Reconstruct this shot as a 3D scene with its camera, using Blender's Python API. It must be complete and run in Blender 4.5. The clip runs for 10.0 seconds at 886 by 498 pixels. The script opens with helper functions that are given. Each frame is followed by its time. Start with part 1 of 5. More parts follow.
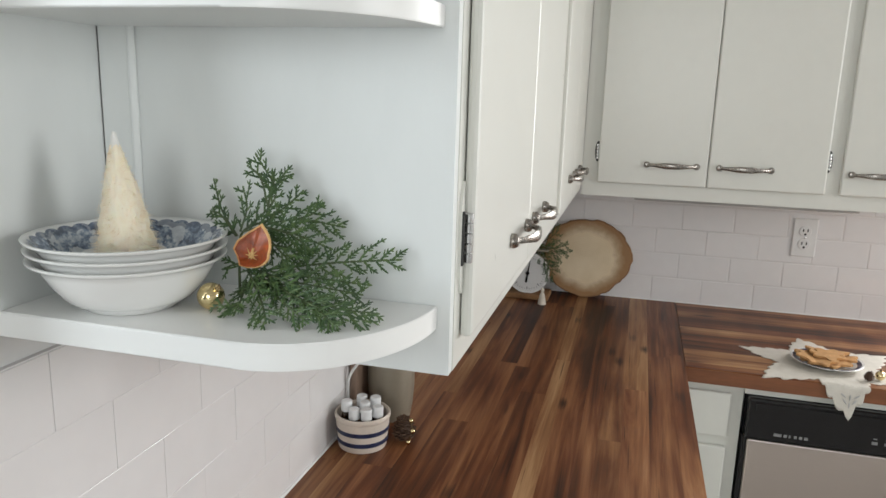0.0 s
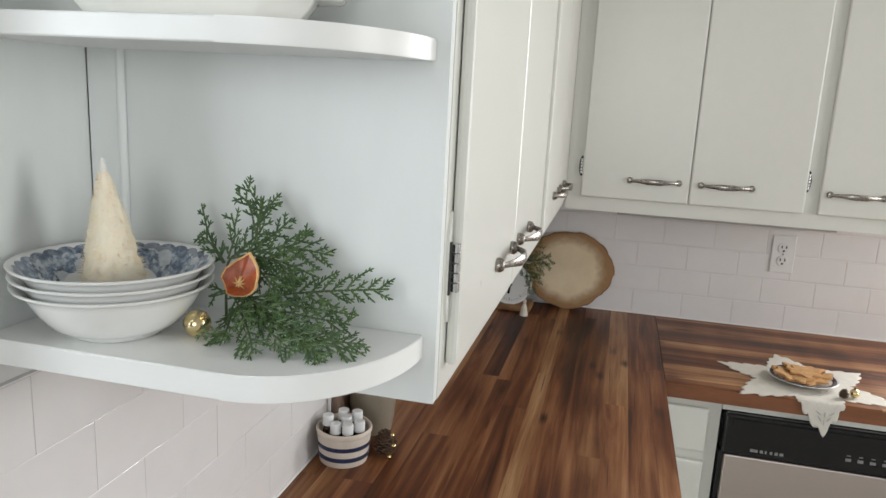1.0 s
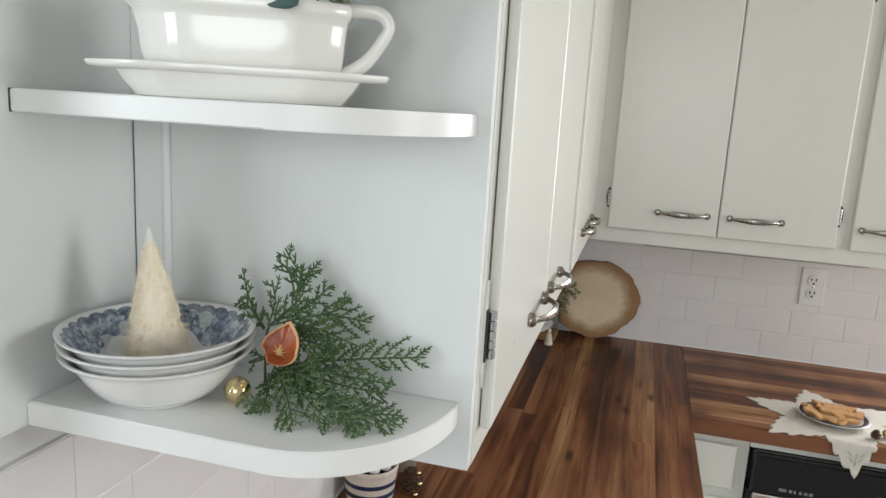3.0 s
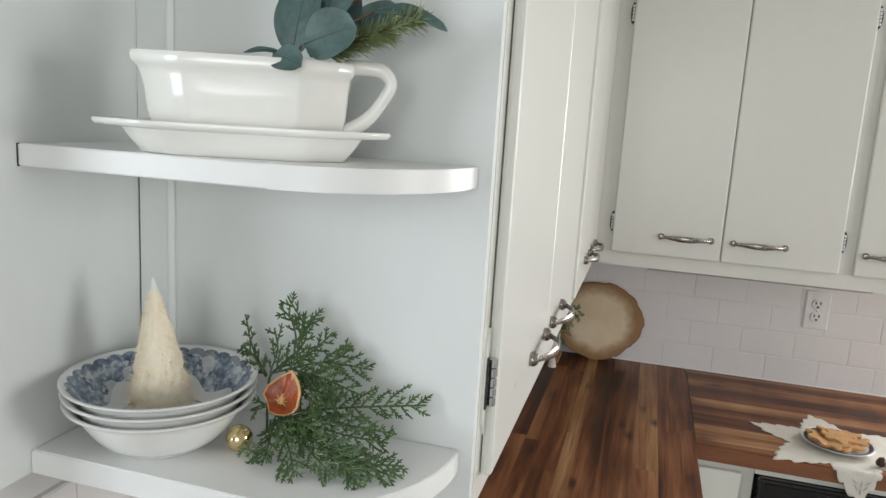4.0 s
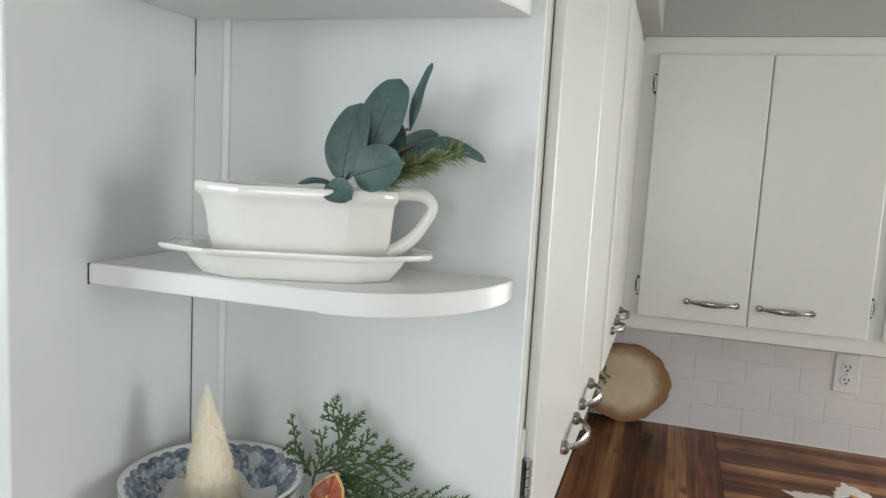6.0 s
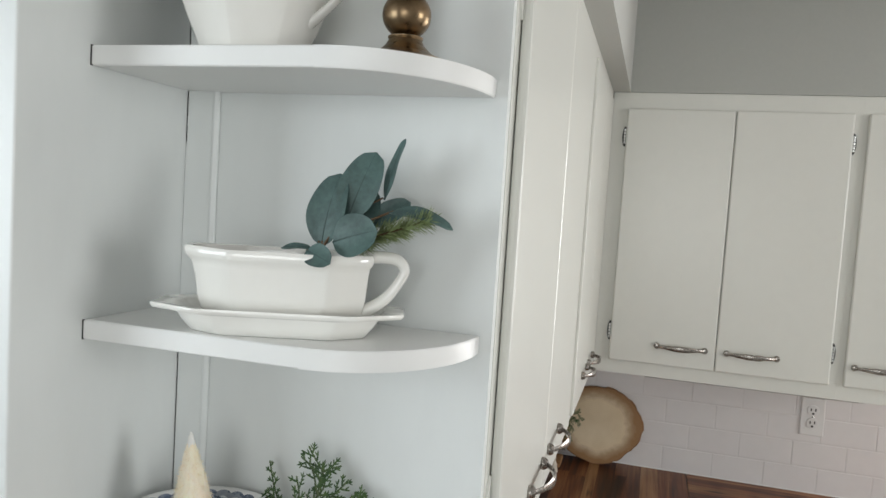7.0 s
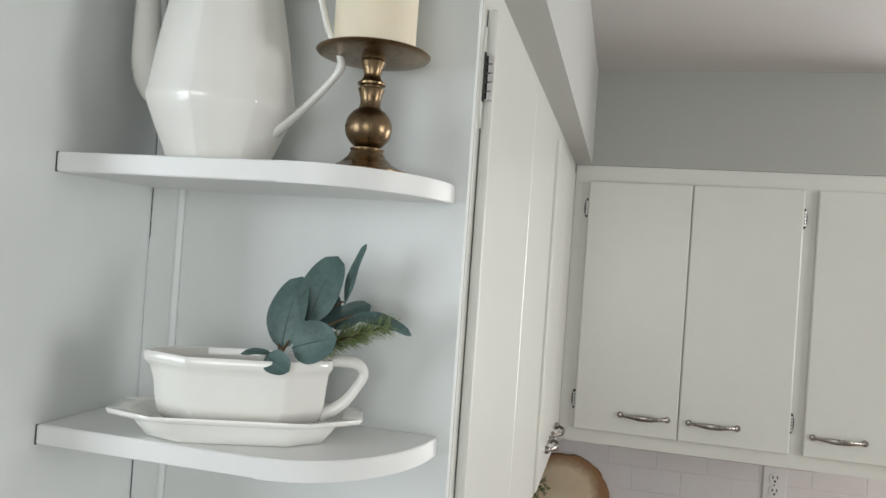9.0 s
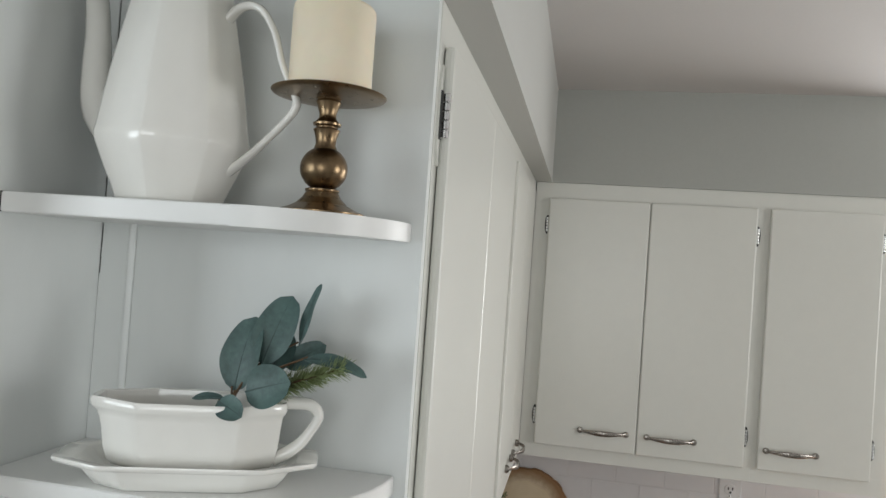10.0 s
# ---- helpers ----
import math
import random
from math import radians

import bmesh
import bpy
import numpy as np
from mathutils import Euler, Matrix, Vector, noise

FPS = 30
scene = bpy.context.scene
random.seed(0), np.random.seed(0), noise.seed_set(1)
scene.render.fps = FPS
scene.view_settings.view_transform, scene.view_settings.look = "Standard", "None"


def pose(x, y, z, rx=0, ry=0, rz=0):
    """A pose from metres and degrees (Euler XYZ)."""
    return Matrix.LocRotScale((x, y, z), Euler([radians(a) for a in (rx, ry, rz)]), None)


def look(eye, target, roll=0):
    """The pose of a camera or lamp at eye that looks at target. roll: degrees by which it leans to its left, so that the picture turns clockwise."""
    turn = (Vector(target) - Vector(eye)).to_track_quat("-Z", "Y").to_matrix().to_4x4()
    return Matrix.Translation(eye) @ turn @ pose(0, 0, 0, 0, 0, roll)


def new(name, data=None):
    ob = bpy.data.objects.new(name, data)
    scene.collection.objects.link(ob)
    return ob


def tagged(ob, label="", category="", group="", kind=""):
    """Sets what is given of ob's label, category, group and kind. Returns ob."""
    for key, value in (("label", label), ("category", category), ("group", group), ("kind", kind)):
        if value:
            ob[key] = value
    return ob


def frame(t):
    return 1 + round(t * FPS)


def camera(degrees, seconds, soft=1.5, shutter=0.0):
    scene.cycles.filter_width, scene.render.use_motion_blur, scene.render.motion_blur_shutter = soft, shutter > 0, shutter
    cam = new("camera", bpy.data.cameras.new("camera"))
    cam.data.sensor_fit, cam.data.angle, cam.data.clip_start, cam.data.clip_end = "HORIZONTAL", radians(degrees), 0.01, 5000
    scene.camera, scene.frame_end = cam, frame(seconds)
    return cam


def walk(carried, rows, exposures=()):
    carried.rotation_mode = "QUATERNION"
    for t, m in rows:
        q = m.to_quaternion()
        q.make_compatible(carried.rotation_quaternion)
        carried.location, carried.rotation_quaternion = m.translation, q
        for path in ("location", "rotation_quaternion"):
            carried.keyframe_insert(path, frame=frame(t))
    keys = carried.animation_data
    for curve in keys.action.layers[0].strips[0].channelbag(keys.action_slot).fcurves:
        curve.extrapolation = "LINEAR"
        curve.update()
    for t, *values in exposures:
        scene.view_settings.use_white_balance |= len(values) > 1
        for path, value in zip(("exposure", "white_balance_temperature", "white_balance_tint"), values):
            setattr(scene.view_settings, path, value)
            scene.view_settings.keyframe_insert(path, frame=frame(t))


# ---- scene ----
cam = camera(63.4, 10.0)
PATH = [
    (0, (0.2989, 0.272, 1.5375), (-0.2027, 2.162, 1.1167), 1.68),
    (0.5, (0.2927, 0.273, 1.5505), (-0.185, 2.171, 1.139), 2.48),
    (1, (0.2935, 0.271, 1.5615), (-0.1602, 2.175, 1.1494), 2.98),
    (1.5, (0.2894, 0.27, 1.5714), (-0.1423, 2.18, 1.1617), 3.08),
    (2, (0.2841, 0.269, 1.5853), (-0.1488, 2.181, 1.1906), 3.28),
    (2.5, (0.276, 0.27, 1.5962), (-0.2031, 2.173, 1.2067), 3.38),
    (4, (0.2772, 0.272, 1.6432), (-0.2523, 2.168, 1.289), 3.47),
    (4.5, (0.272, 0.273, 1.6571), (-0.2609, 2.172, 1.3268), 3.77),
    (5, (0.2648, 0.27, 1.674), (-0.3184, 2.157, 1.357), 3.26),
    (5.5, (0.2625, 0.261, 1.69), (-0.3441, 2.145, 1.4036), 2.95),
    (7, (0.2909, 0.196, 1.7294), (-0.2662, 2.112, 1.5998), 3.65),
    (7.5, (0.2937, 0.182, 1.7425), (-0.244, 2.106, 1.6521), 3.86),
    (8, (0.2995, 0.176, 1.7536), (-0.2258, 2.105, 1.7044), 3.86),
    (8.5, (0.3063, 0.179, 1.7667), (-0.2065, 2.112, 1.7537), 3.76),
    (9, (0.3002, 0.184, 1.7776), (-0.1842, 2.125, 1.7971), 4.06),
    (9.5, (0.299, 0.189, 1.7906), (-0.1515, 2.137, 1.8196), 4.27),
    (10, (0.3047, 0.185, 1.8097), (-0.082, 2.147, 1.8507), 4.07),
]
walk(cam, [(t, look(eye, target, roll)) for t, eye, target, roll in PATH], exposures=[(0, 0.10), (2.7, 0.08), (4.5, 0.02), (7, -0.03), (8.5, -0.05), (9.5, -0.08), (10, -0.31)])

# ---- world and light ----
world = bpy.data.worlds.new("sky")
scene.world = world
world.use_nodes = True
wn = world.node_tree.nodes
sky = wn.new("ShaderNodeTexSky")
sky.sky_type, sky.sun_disc = "NISHITA", False
sky.sun_elevation, sky.sun_rotation = radians(35), radians(120)
wn["Background"].inputs["Strength"].default_value = 0.12
world.node_tree.links.new(sky.outputs["Color"], wn["Background"].inputs["Color"])


def window_lamp(name, eye, target, w, h, watts, colour):
    lamp = bpy.data.lights.new(name, "AREA")
    lamp.shape, lamp.size, lamp.size_y, lamp.energy, lamp.color = "RECTANGLE", w, h, watts, colour
    ob = new(name, lamp)
    ob.matrix_world = look(eye, target)
    return ob


window_lamp("daylight_right", (3.55, 0.70, 1.68), (0, 0.76, 1.62), 0.85, 1.0, 31, (0.965, 0.985, 0.995))
window_lamp("daylight_passage", (-1.36, -0.78, 1.72), (0.1, 0.8, 1.62), 0.9, 0.9, 16, (0.88, 0.955, 1.0))
# Added fill from behind the viewpoint, for ambient brightness only.
window_lamp("daylight_rear", (0.42, -1.86, 1.72), (0.6, 0, 1.5), 1.1, 1.0, 15, (0.94, 0.97, 0.98))
window_lamp("daylight_sink", (1.75, 2.55, 1.55), (1.75, 0, 1.35), 1.0, 0.9, 29, (0.98, 0.985, 0.985))
scene.view_settings.exposure = 0.0

# ---- materials ----


def nodes_of(name):
    m = bpy.data.materials.new(name)
    m.use_nodes = True
    nt = m.node_tree
    return m, nt, nt.nodes["Principled BSDF"]


def ramp_of(nt, stops, src):
    r = nt.nodes.new("ShaderNodeValToRGB")
    while len(r.color_ramp.elements) < len(stops):
        r.color_ramp.elements.new(0.5)
    for e, (p, c) in zip(r.color_ramp.elements, stops):
        e.position, e.color = p, (*c, 1)
    nt.links.new(src, r.inputs[0])
    return r.outputs[0]


def noise_of(nt, vec, scale, detail=4.0, rough=0.55):
    n = nt.nodes.new("ShaderNodeTexNoise")
    n.inputs["Scale"].default_value, n.inputs["Detail"].default_value, n.inputs["Roughness"].default_value = scale, detail, rough
    if vec is not None:
        nt.links.new(vec, n.inputs["Vector"])
    return n.outputs["Fac"]


def bump_of(nt, b, height, strength, dist):
    k = nt.nodes.new("ShaderNodeBump")
    k.inputs["Strength"].default_value, k.inputs["Distance"].default_value = strength, dist
    nt.links.new(height, k.inputs["Height"])
    nt.links.new(k.outputs[0], b.inputs["Normal"])


def coords(nt, scale=(1, 1, 1), spread=0.0):
    tc = nt.nodes.new("ShaderNodeTexCoord")
    mp = nt.nodes.new("ShaderNodeMapping")
    mp.inputs["Scale"].default_value = scale
    nt.links.new(tc.outputs["Object"], mp.inputs["Vector"])
    if spread:
        oi = nt.nodes.new("ShaderNodeObjectInfo")
        mul = nt.nodes.new("ShaderNodeMath")
        mul.operation = "MULTIPLY"
        mul.inputs[1].default_value = spread
        nt.links.new(oi.outputs["Random"], mul.inputs[0])
        nt.links.new(mul.outputs[0], mp.inputs["Location"])
    return mp.outputs[0]


def math_of(nt, op, a, b=None):
    n = nt.nodes.new("ShaderNodeMath")
    n.operation = op
    for i, v in enumerate((a, b)):
        if v is None:
            continue
        if isinstance(v, (int, float)):
            n.inputs[i].default_value = v
        else:
            nt.links.new(v, n.inputs[i])
    return n.outputs[0]


def mix_of(nt, fac, a, b, mode="MIX"):
    n = nt.nodes.new("ShaderNodeMix")
    n.data_type, n.blend_type = "RGBA", mode
    for sock, v in ((n.inputs["Factor"], fac), (n.inputs[6], a), (n.inputs[7], b)):
        if isinstance(v, (int, float)):
            sock.default_value = v
        elif isinstance(v, tuple):
            sock.default_value = (*v, 1)
        else:
            nt.links.new(v, sock)
    return n.outputs[2]


def surface(name, colour, rough=0.5, metal=0.0, var=0.08, big=3.0, fine=60.0, bump=0.0, bscale=150.0, coat=0.0, sss=0.0, stretch=(1, 1, 1), rvar=0.08, spread=0.0):
    """A surface with stains at a large scale and grain at a fine one."""
    m, nt, b = nodes_of(name)
    v = coords(nt, stretch, spread)
    n1, n2 = noise_of(nt, v, big, 3), noise_of(nt, v, fine, 5)
    s = math_of(nt, "ADD", math_of(nt, "MULTIPLY", n1, 0.6), math_of(nt, "MULTIPLY", n2, 0.4))
    lo, hi = tuple(max(0, c * (1 - var)) for c in colour), tuple(min(1, c * (1 + var)) for c in colour)
    nt.links.new(ramp_of(nt, [(0.3, lo), (0.7, hi)], s), b.inputs["Base Color"])
    r = math_of(nt, "ADD", math_of(nt, "MULTIPLY", n2, 2 * rvar), rough - rvar)
    nt.links.new(r, b.inputs["Roughness"])
    b.inputs["Metallic"].default_value = metal
    b.inputs["Coat Weight"].default_value = coat
    b.inputs["Coat Roughness"].default_value = 0.08
    if sss:
        b.inputs["Subsurface Weight"].default_value = sss
        b.inputs["Subsurface Radius"].default_value = (0.012, 0.008, 0.005)
    if bump:
        bump_of(nt, b, noise_of(nt, v, bscale, 4), bump, 0.001)
    return m


PAINT = surface("white_cabinet_paint", (0.728, 0.730, 0.680), 0.30, var=0.025, big=2.2, fine=35, bump=0.04, bscale=60, rvar=0.05)
# Shelf white raised to carry the daylight on tops and front edges.
SHELFPAINT = surface("lit_white_shelf_paint", (0.850, 0.855, 0.838), 0.36, var=0.012, big=4, fine=40, bump=0.03, bscale=30, rvar=0.03)
# White with the cool cast of window light mixed into its colour.
BOARD = surface("cool_lit_board_paint", (0.780, 0.805, 0.792), 0.34, var=0.03, big=4, fine=40, bump=0.12, bscale=70, stretch=(1, 1, 0.35), rvar=0.06)
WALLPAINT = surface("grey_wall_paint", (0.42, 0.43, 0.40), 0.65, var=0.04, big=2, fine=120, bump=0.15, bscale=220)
PLASTER = surface("white_wall_paint", (0.74, 0.745, 0.735), 0.6, var=0.03, big=2, fine=120, bump=0.15, bscale=220)
# The wall's grey again, lightened: window light put into the colour.
SOFFIT = surface("lit_grey_soffit_paint", (0.54, 0.545, 0.52), 0.6, var=0.03, big=2, fine=120, bump=0.15, bscale=220)
CEILPAINT = surface("ceiling_paint", (0.63, 0.61, 0.595), 0.8, var=0.03, big=2, fine=150, bump=0.25, bscale=160)
TILE = surface("white_glazed_tile", (0.80, 0.785, 0.78), 0.2, var=0.03, big=6, fine=30, bump=0.10, bscale=14, coat=0.4, rvar=0.04, spread=40)
GROUT = surface("pale_grout", (0.73, 0.715, 0.705), 0.85, var=0.1, big=6, fine=90, bump=0.4, bscale=300)
WHITEGROUT = surface("white_grout", (0.80, 0.79, 0.785), 0.8, var=0.06, big=6, fine=90, bump=0.3, bscale=300)
FLOORM = surface("brown_floor", (0.28, 0.255, 0.225), 0.45, var=0.25, big=2, fine=20)
NICKEL = surface("brushed_nickel", (0.32, 0.298, 0.272), 0.28, 1.0, var=0.18, big=20, fine=300, bump=0.05, bscale=500, rvar=0.1)
CHROME = surface("hinge_chrome", (0.62, 0.62, 0.62), 0.2, 1.0, var=0.12, big=30, fine=300)
DARKGAP = surface("dark_metal", (0.05, 0.05, 0.048), 0.45, 0.6, var=0.2, big=30, fine=200)
CERAMIC = surface("ivory_ironstone", (0.88, 0.87, 0.825), 0.11, var=0.02, big=8, fine=60, bump=0.04, bscale=25, coat=0.5, rvar=0.04)
WHITEWARE = surface("white_china", (0.82, 0.82, 0.80), 0.15, var=0.02, big=8, fine=60, coat=0.5, rvar=0.04)
BRASS = surface("aged_brass", (0.225, 0.158, 0.092), 0.3, 1.0, var=0.35, big=25, fine=160, bump=0.05, bscale=300, rvar=0.1)
WAX = surface("ivory_wax", (0.86, 0.77, 0.60), 0.45, var=0.03, big=12, fine=90, bump=0.08, bscale=60, sss=0.35)
SHOOT = surface("cedar_shoot", (0.060, 0.085, 0.032), 0.6, var=0.35, big=30, fine=220)
RIB = surface("dark_leaf_rib", (0.050, 0.085, 0.080), 0.6, var=0.15, big=40, fine=200)
TWIG = surface("brown_twig", (0.12, 0.07, 0.035), 0.7, var=0.3, big=40, fine=300)
EUCA = surface("blue_green_leaf", (0.070, 0.126, 0.117), 0.5, var=0.42, big=35, fine=220, bump=0.2, bscale=260)
PINE = surface("pine_needle_green", (0.24, 0.30, 0.13), 0.5, var=0.4, big=60, fine=300)
SNOW = surface("white_flocking", (0.85, 0.84, 0.80), 0.8, var=0.05, big=60, fine=400)
PEEL = surface("dried_orange_peel", (0.74, 0.44, 0.19), 0.55, var=0.3, big=60, fine=300, bump=0.4, bscale=500)
PULP = surface("dried_orange_flesh", (0.34, 0.065, 0.012), 0.35, var=0.6, big=110, fine=300, bump=0.6, bscale=220, sss=0.15)
PITH = surface("dried_orange_pith", (0.72, 0.48, 0.20), 0.6, var=0.2, big=80, fine=300)
GOLD = surface("gold_mercury_glass", (0.74, 0.61, 0.34), 0.12, 1.0, var=0.15, big=40, fine=200)
STEEL = surface("brushed_steel", (0.62, 0.55, 0.505), 0.42, 1.0, var=0.03, big=3, fine=200, stretch=(0.05, 1, 1), bump=0.01, bscale=300)
BLACKP = surface("black_plastic", (0.008, 0.008, 0.009), 0.14, var=0.1, big=20, fine=60, rvar=0.02)
GREYPRINT = surface("grey_print", (0.22, 0.22, 0.22), 0.5, var=0.1)
LACE = surface("cream_lace", (0.64, 0.605, 0.54), 0.85, var=0.08, big=40, fine=400, bump=0.8, bscale=420)
COOKIE = surface("ginger_cookie", (0.52, 0.285, 0.115), 0.8, var=0.22, big=60, fine=400, bump=0.5, bscale=260)
STONEWARE = surface("pale_stoneware", (0.66, 0.58, 0.50), 0.4, var=0.08, big=30, fine=200, bump=0.1, bscale=120)
NAVY = surface("navy_glaze", (0.022, 0.03, 0.075), 0.3, var=0.2, big=60, fine=200)
CAPW = surface("white_plastic_cap", (0.78, 0.79, 0.79), 0.4, var=0.03)
AMBER = surface("dark_amber_glass", (0.03, 0.015, 0.008), 0.1, var=0.2)
TAUPE = surface("taupe_metal_vase", (0.30, 0.265, 0.205), 0.42, 0.35, var=0.08, big=10, fine=120)
BROWNB = surface("brown_board", (0.22, 0.15, 0.11), 0.5, var=0.2, big=10, fine=80, stretch=(3, 3, 0.4))
CONE = surface("pinecone_brown", (0.10, 0.055, 0.032), 0.7, var=0.4, big=60, fine=300)
BARK = surface("bark", (0.27, 0.145, 0.065), 0.85, var=0.35, big=25, fine=160, bump=0.7, bscale=140)
WHITEP = surface("white_plastic", (0.80, 0.80, 0.79), 0.3, var=0.02)
SLOT = surface("outlet_slot", (0.04, 0.04, 0.04), 0.5, var=0.1)
LIGHTBAR = surface("grey_light_bar", (0.42, 0.41, 0.40), 0.5, var=0.08)
CORDM = surface("white_cord", (0.72, 0.72, 0.70), 0.5, var=0.04)
TWINE = surface("pale_wood_bead", (0.72, 0.66, 0.56), 0.7, var=0.1, big=60, fine=300)


def strand_material(name, stops, rough, thin=0.0, big=40.0):
    """Fine loose pieces, each with a tone of its own, drifting over the whole."""
    m, nt, b = nodes_of(name)
    geo = nt.nodes.new("ShaderNodeNewGeometry")
    drift = noise_of(nt, coords(nt), big, 3)
    tone = math_of(nt, "ADD", math_of(nt, "MULTIPLY", geo.outputs["Random Per Island"], 0.55), math_of(nt, "MULTIPLY", drift, 0.45))
    nt.links.new(ramp_of(nt, stops, tone), b.inputs["Base Color"])
    b.inputs["Roughness"].default_value = rough
    if thin:
        b.inputs["Subsurface Weight"].default_value = thin
        b.inputs["Subsurface Radius"].default_value = (0.006, 0.004, 0.002)
    return m


CEDAR = strand_material("cedar_green", [(0.1, (0.022, 0.052, 0.020)), (0.5, (0.052, 0.108, 0.032)), (0.9, (0.115, 0.175, 0.052))], 0.42)
BRISTLE = strand_material("cream_bristle", [(0.1, (0.78, 0.57, 0.35)), (0.4, (0.92, 0.77, 0.55)), (0.8, (0.97, 0.90, 0.74))], 0.55, 0.2, 120.0)


def glass_material():
    m, nt, b = nodes_of("window_glass")
    b.inputs["Base Color"].default_value = (0.95, 0.97, 0.97, 1)
    b.inputs["Roughness"].default_value = 0.02
    b.inputs["Transmission Weight"].default_value = 1.0
    b.inputs["IOR"].default_value = 1.45
    return m


GLASS = glass_material()


def stave_material(name, shift, red):
    """Oiled acacia: each stave its own tone, wavy streaks and knots along its length."""
    m, nt, b = nodes_of(name)
    oi = nt.nodes.new("ShaderNodeObjectInfo")

    def grain(scale, spread_, detail, rough, warp):
        n = nt.nodes.new("ShaderNodeTexNoise")
        n.inputs["Scale"].default_value, n.inputs["Detail"].default_value = 1.0, detail
        n.inputs["Roughness"].default_value, n.inputs["Distortion"].default_value = rough, warp
        nt.links.new(coords(nt, scale, spread_), n.inputs["Vector"])
        return n.outputs["Fac"]
    g1, g2, g3 = grain((95, 1.8, 95), 60, 6, 0.62, 0.5), grain((24, 1.3, 24), 90, 5, 0.62, 1.5), grain((9, 0.8, 9), 45, 3, 0.55, 1.2)
    tone = math_of(nt, "MULTIPLY", math_of(nt, "SUBTRACT", oi.outputs["Random"], 0.5), 0.24)
    geo = nt.nodes.new("ShaderNodeNewGeometry")
    place = nt.nodes.new("ShaderNodeMapping")
    place.inputs["Scale"].default_value = (7.0, 2.4, 1.0)
    nt.links.new(geo.outputs["Position"], place.inputs["Vector"])
    broad = noise_of(nt, place.outputs[0], 1.0, 2, 0.5)
    for g, k in ((broad, 0.8), (g3, 0.95), (g2, 1.05), (g1, 0.6)):
        tone = math_of(nt, "ADD", tone, math_of(nt, "MULTIPLY", math_of(nt, "SUBTRACT", g, 0.5), k))
    tone = math_of(nt, "ADD", tone, shift + 0.155)
    c = ramp_of(nt, [(0.0, (0.020, 0.008, 0.005)), (0.2, (0.060, 0.021, 0.010)), (0.42, (0.155, 0.056 / red, 0.022 / red)), (0.68, (0.30, 0.145 / red, 0.062 / red)), (1.0, (0.50, 0.30 / red, 0.15 / red))], tone)
    fine = grain((210, 3.2, 210), 25, 4, 0.6, 0.3)
    c = mix_of(nt, ramp_of(nt, [(0.25, (1, 1, 1)), (0.36, (0, 0, 0))], fine), c, (0.030, 0.012, 0.007))
    kn = nt.nodes.new("ShaderNodeTexVoronoi")
    kn.inputs["Scale"].default_value = 1.0
    nt.links.new(coords(nt, (13, 4.5, 13), 37), kn.inputs["Vector"])
    knot = ramp_of(nt, [(0.03, (1, 1, 1)), (0.17, (0, 0, 0))], math_of(nt, "ADD", kn.outputs["Distance"], math_of(nt, "MULTIPLY", math_of(nt, "SUBTRACT", g1, 0.5), 0.35)))
    c = mix_of(nt, knot, c, (0.026, 0.011, 0.007))
    nt.links.new(c, b.inputs["Base Color"])
    nt.links.new(math_of(nt, "ADD", math_of(nt, "MULTIPLY", g1, 0.2), 0.34), b.inputs["Roughness"])
    b.inputs["Specular IOR Level"].default_value = 0.3
    bump_of(nt, b, g1, 0.15, 0.001)
    return m


STAVES = [stave_material("heartwood_stave", 0.22, 1.08), stave_material("reddish_stave", 0.33, 1.10), stave_material("sapwood_stave", 0.48, 1.0)]


def slice_material():
    """Pale end grain of a wood slice: rings about the object's origin."""
    m, nt, b = nodes_of("wood_slice_face")
    v = coords(nt)
    sep = nt.nodes.new("ShaderNodeSeparateXYZ")
    nt.links.new(v, sep.inputs[0])
    r = math_of(nt, "SQRT", math_of(nt, "ADD", math_of(nt, "POWER", math_of(nt, "ABSOLUTE", sep.outputs[0]), 2.0), math_of(nt, "POWER", math_of(nt, "ABSOLUTE", math_of(nt, "MULTIPLY", sep.outputs[2], 1.12)), 2.0)))
    r = math_of(nt, "ADD", r, math_of(nt, "MULTIPLY", noise_of(nt, v, 14, 3), 0.025))
    ring = math_of(nt, "SINE", math_of(nt, "MULTIPLY", r, 900.0))
    ring = math_of(nt, "ADD", math_of(nt, "MULTIPLY", ring, 0.035), noise_of(nt, v, 9, 4))
    c = ramp_of(nt, [(0.3, (0.70, 0.56, 0.36)), (0.7, (0.83, 0.70, 0.50))], ring)
    edge = ramp_of(nt, [(0.098, (0, 0, 0)), (0.120, (0.7, 0.7, 0.7)), (0.136, (1, 1, 1))], math_of(nt, "ADD", r, math_of(nt, "MULTIPLY", math_of(nt, "SUBTRACT", noise_of(nt, v, 38, 4), 0.5), 0.03)))
    nt.links.new(mix_of(nt, edge, c, (0.33, 0.18, 0.075)), b.inputs["Base Color"])
    b.inputs["Roughness"].default_value = 0.6
    return m


SLICE = slice_material()


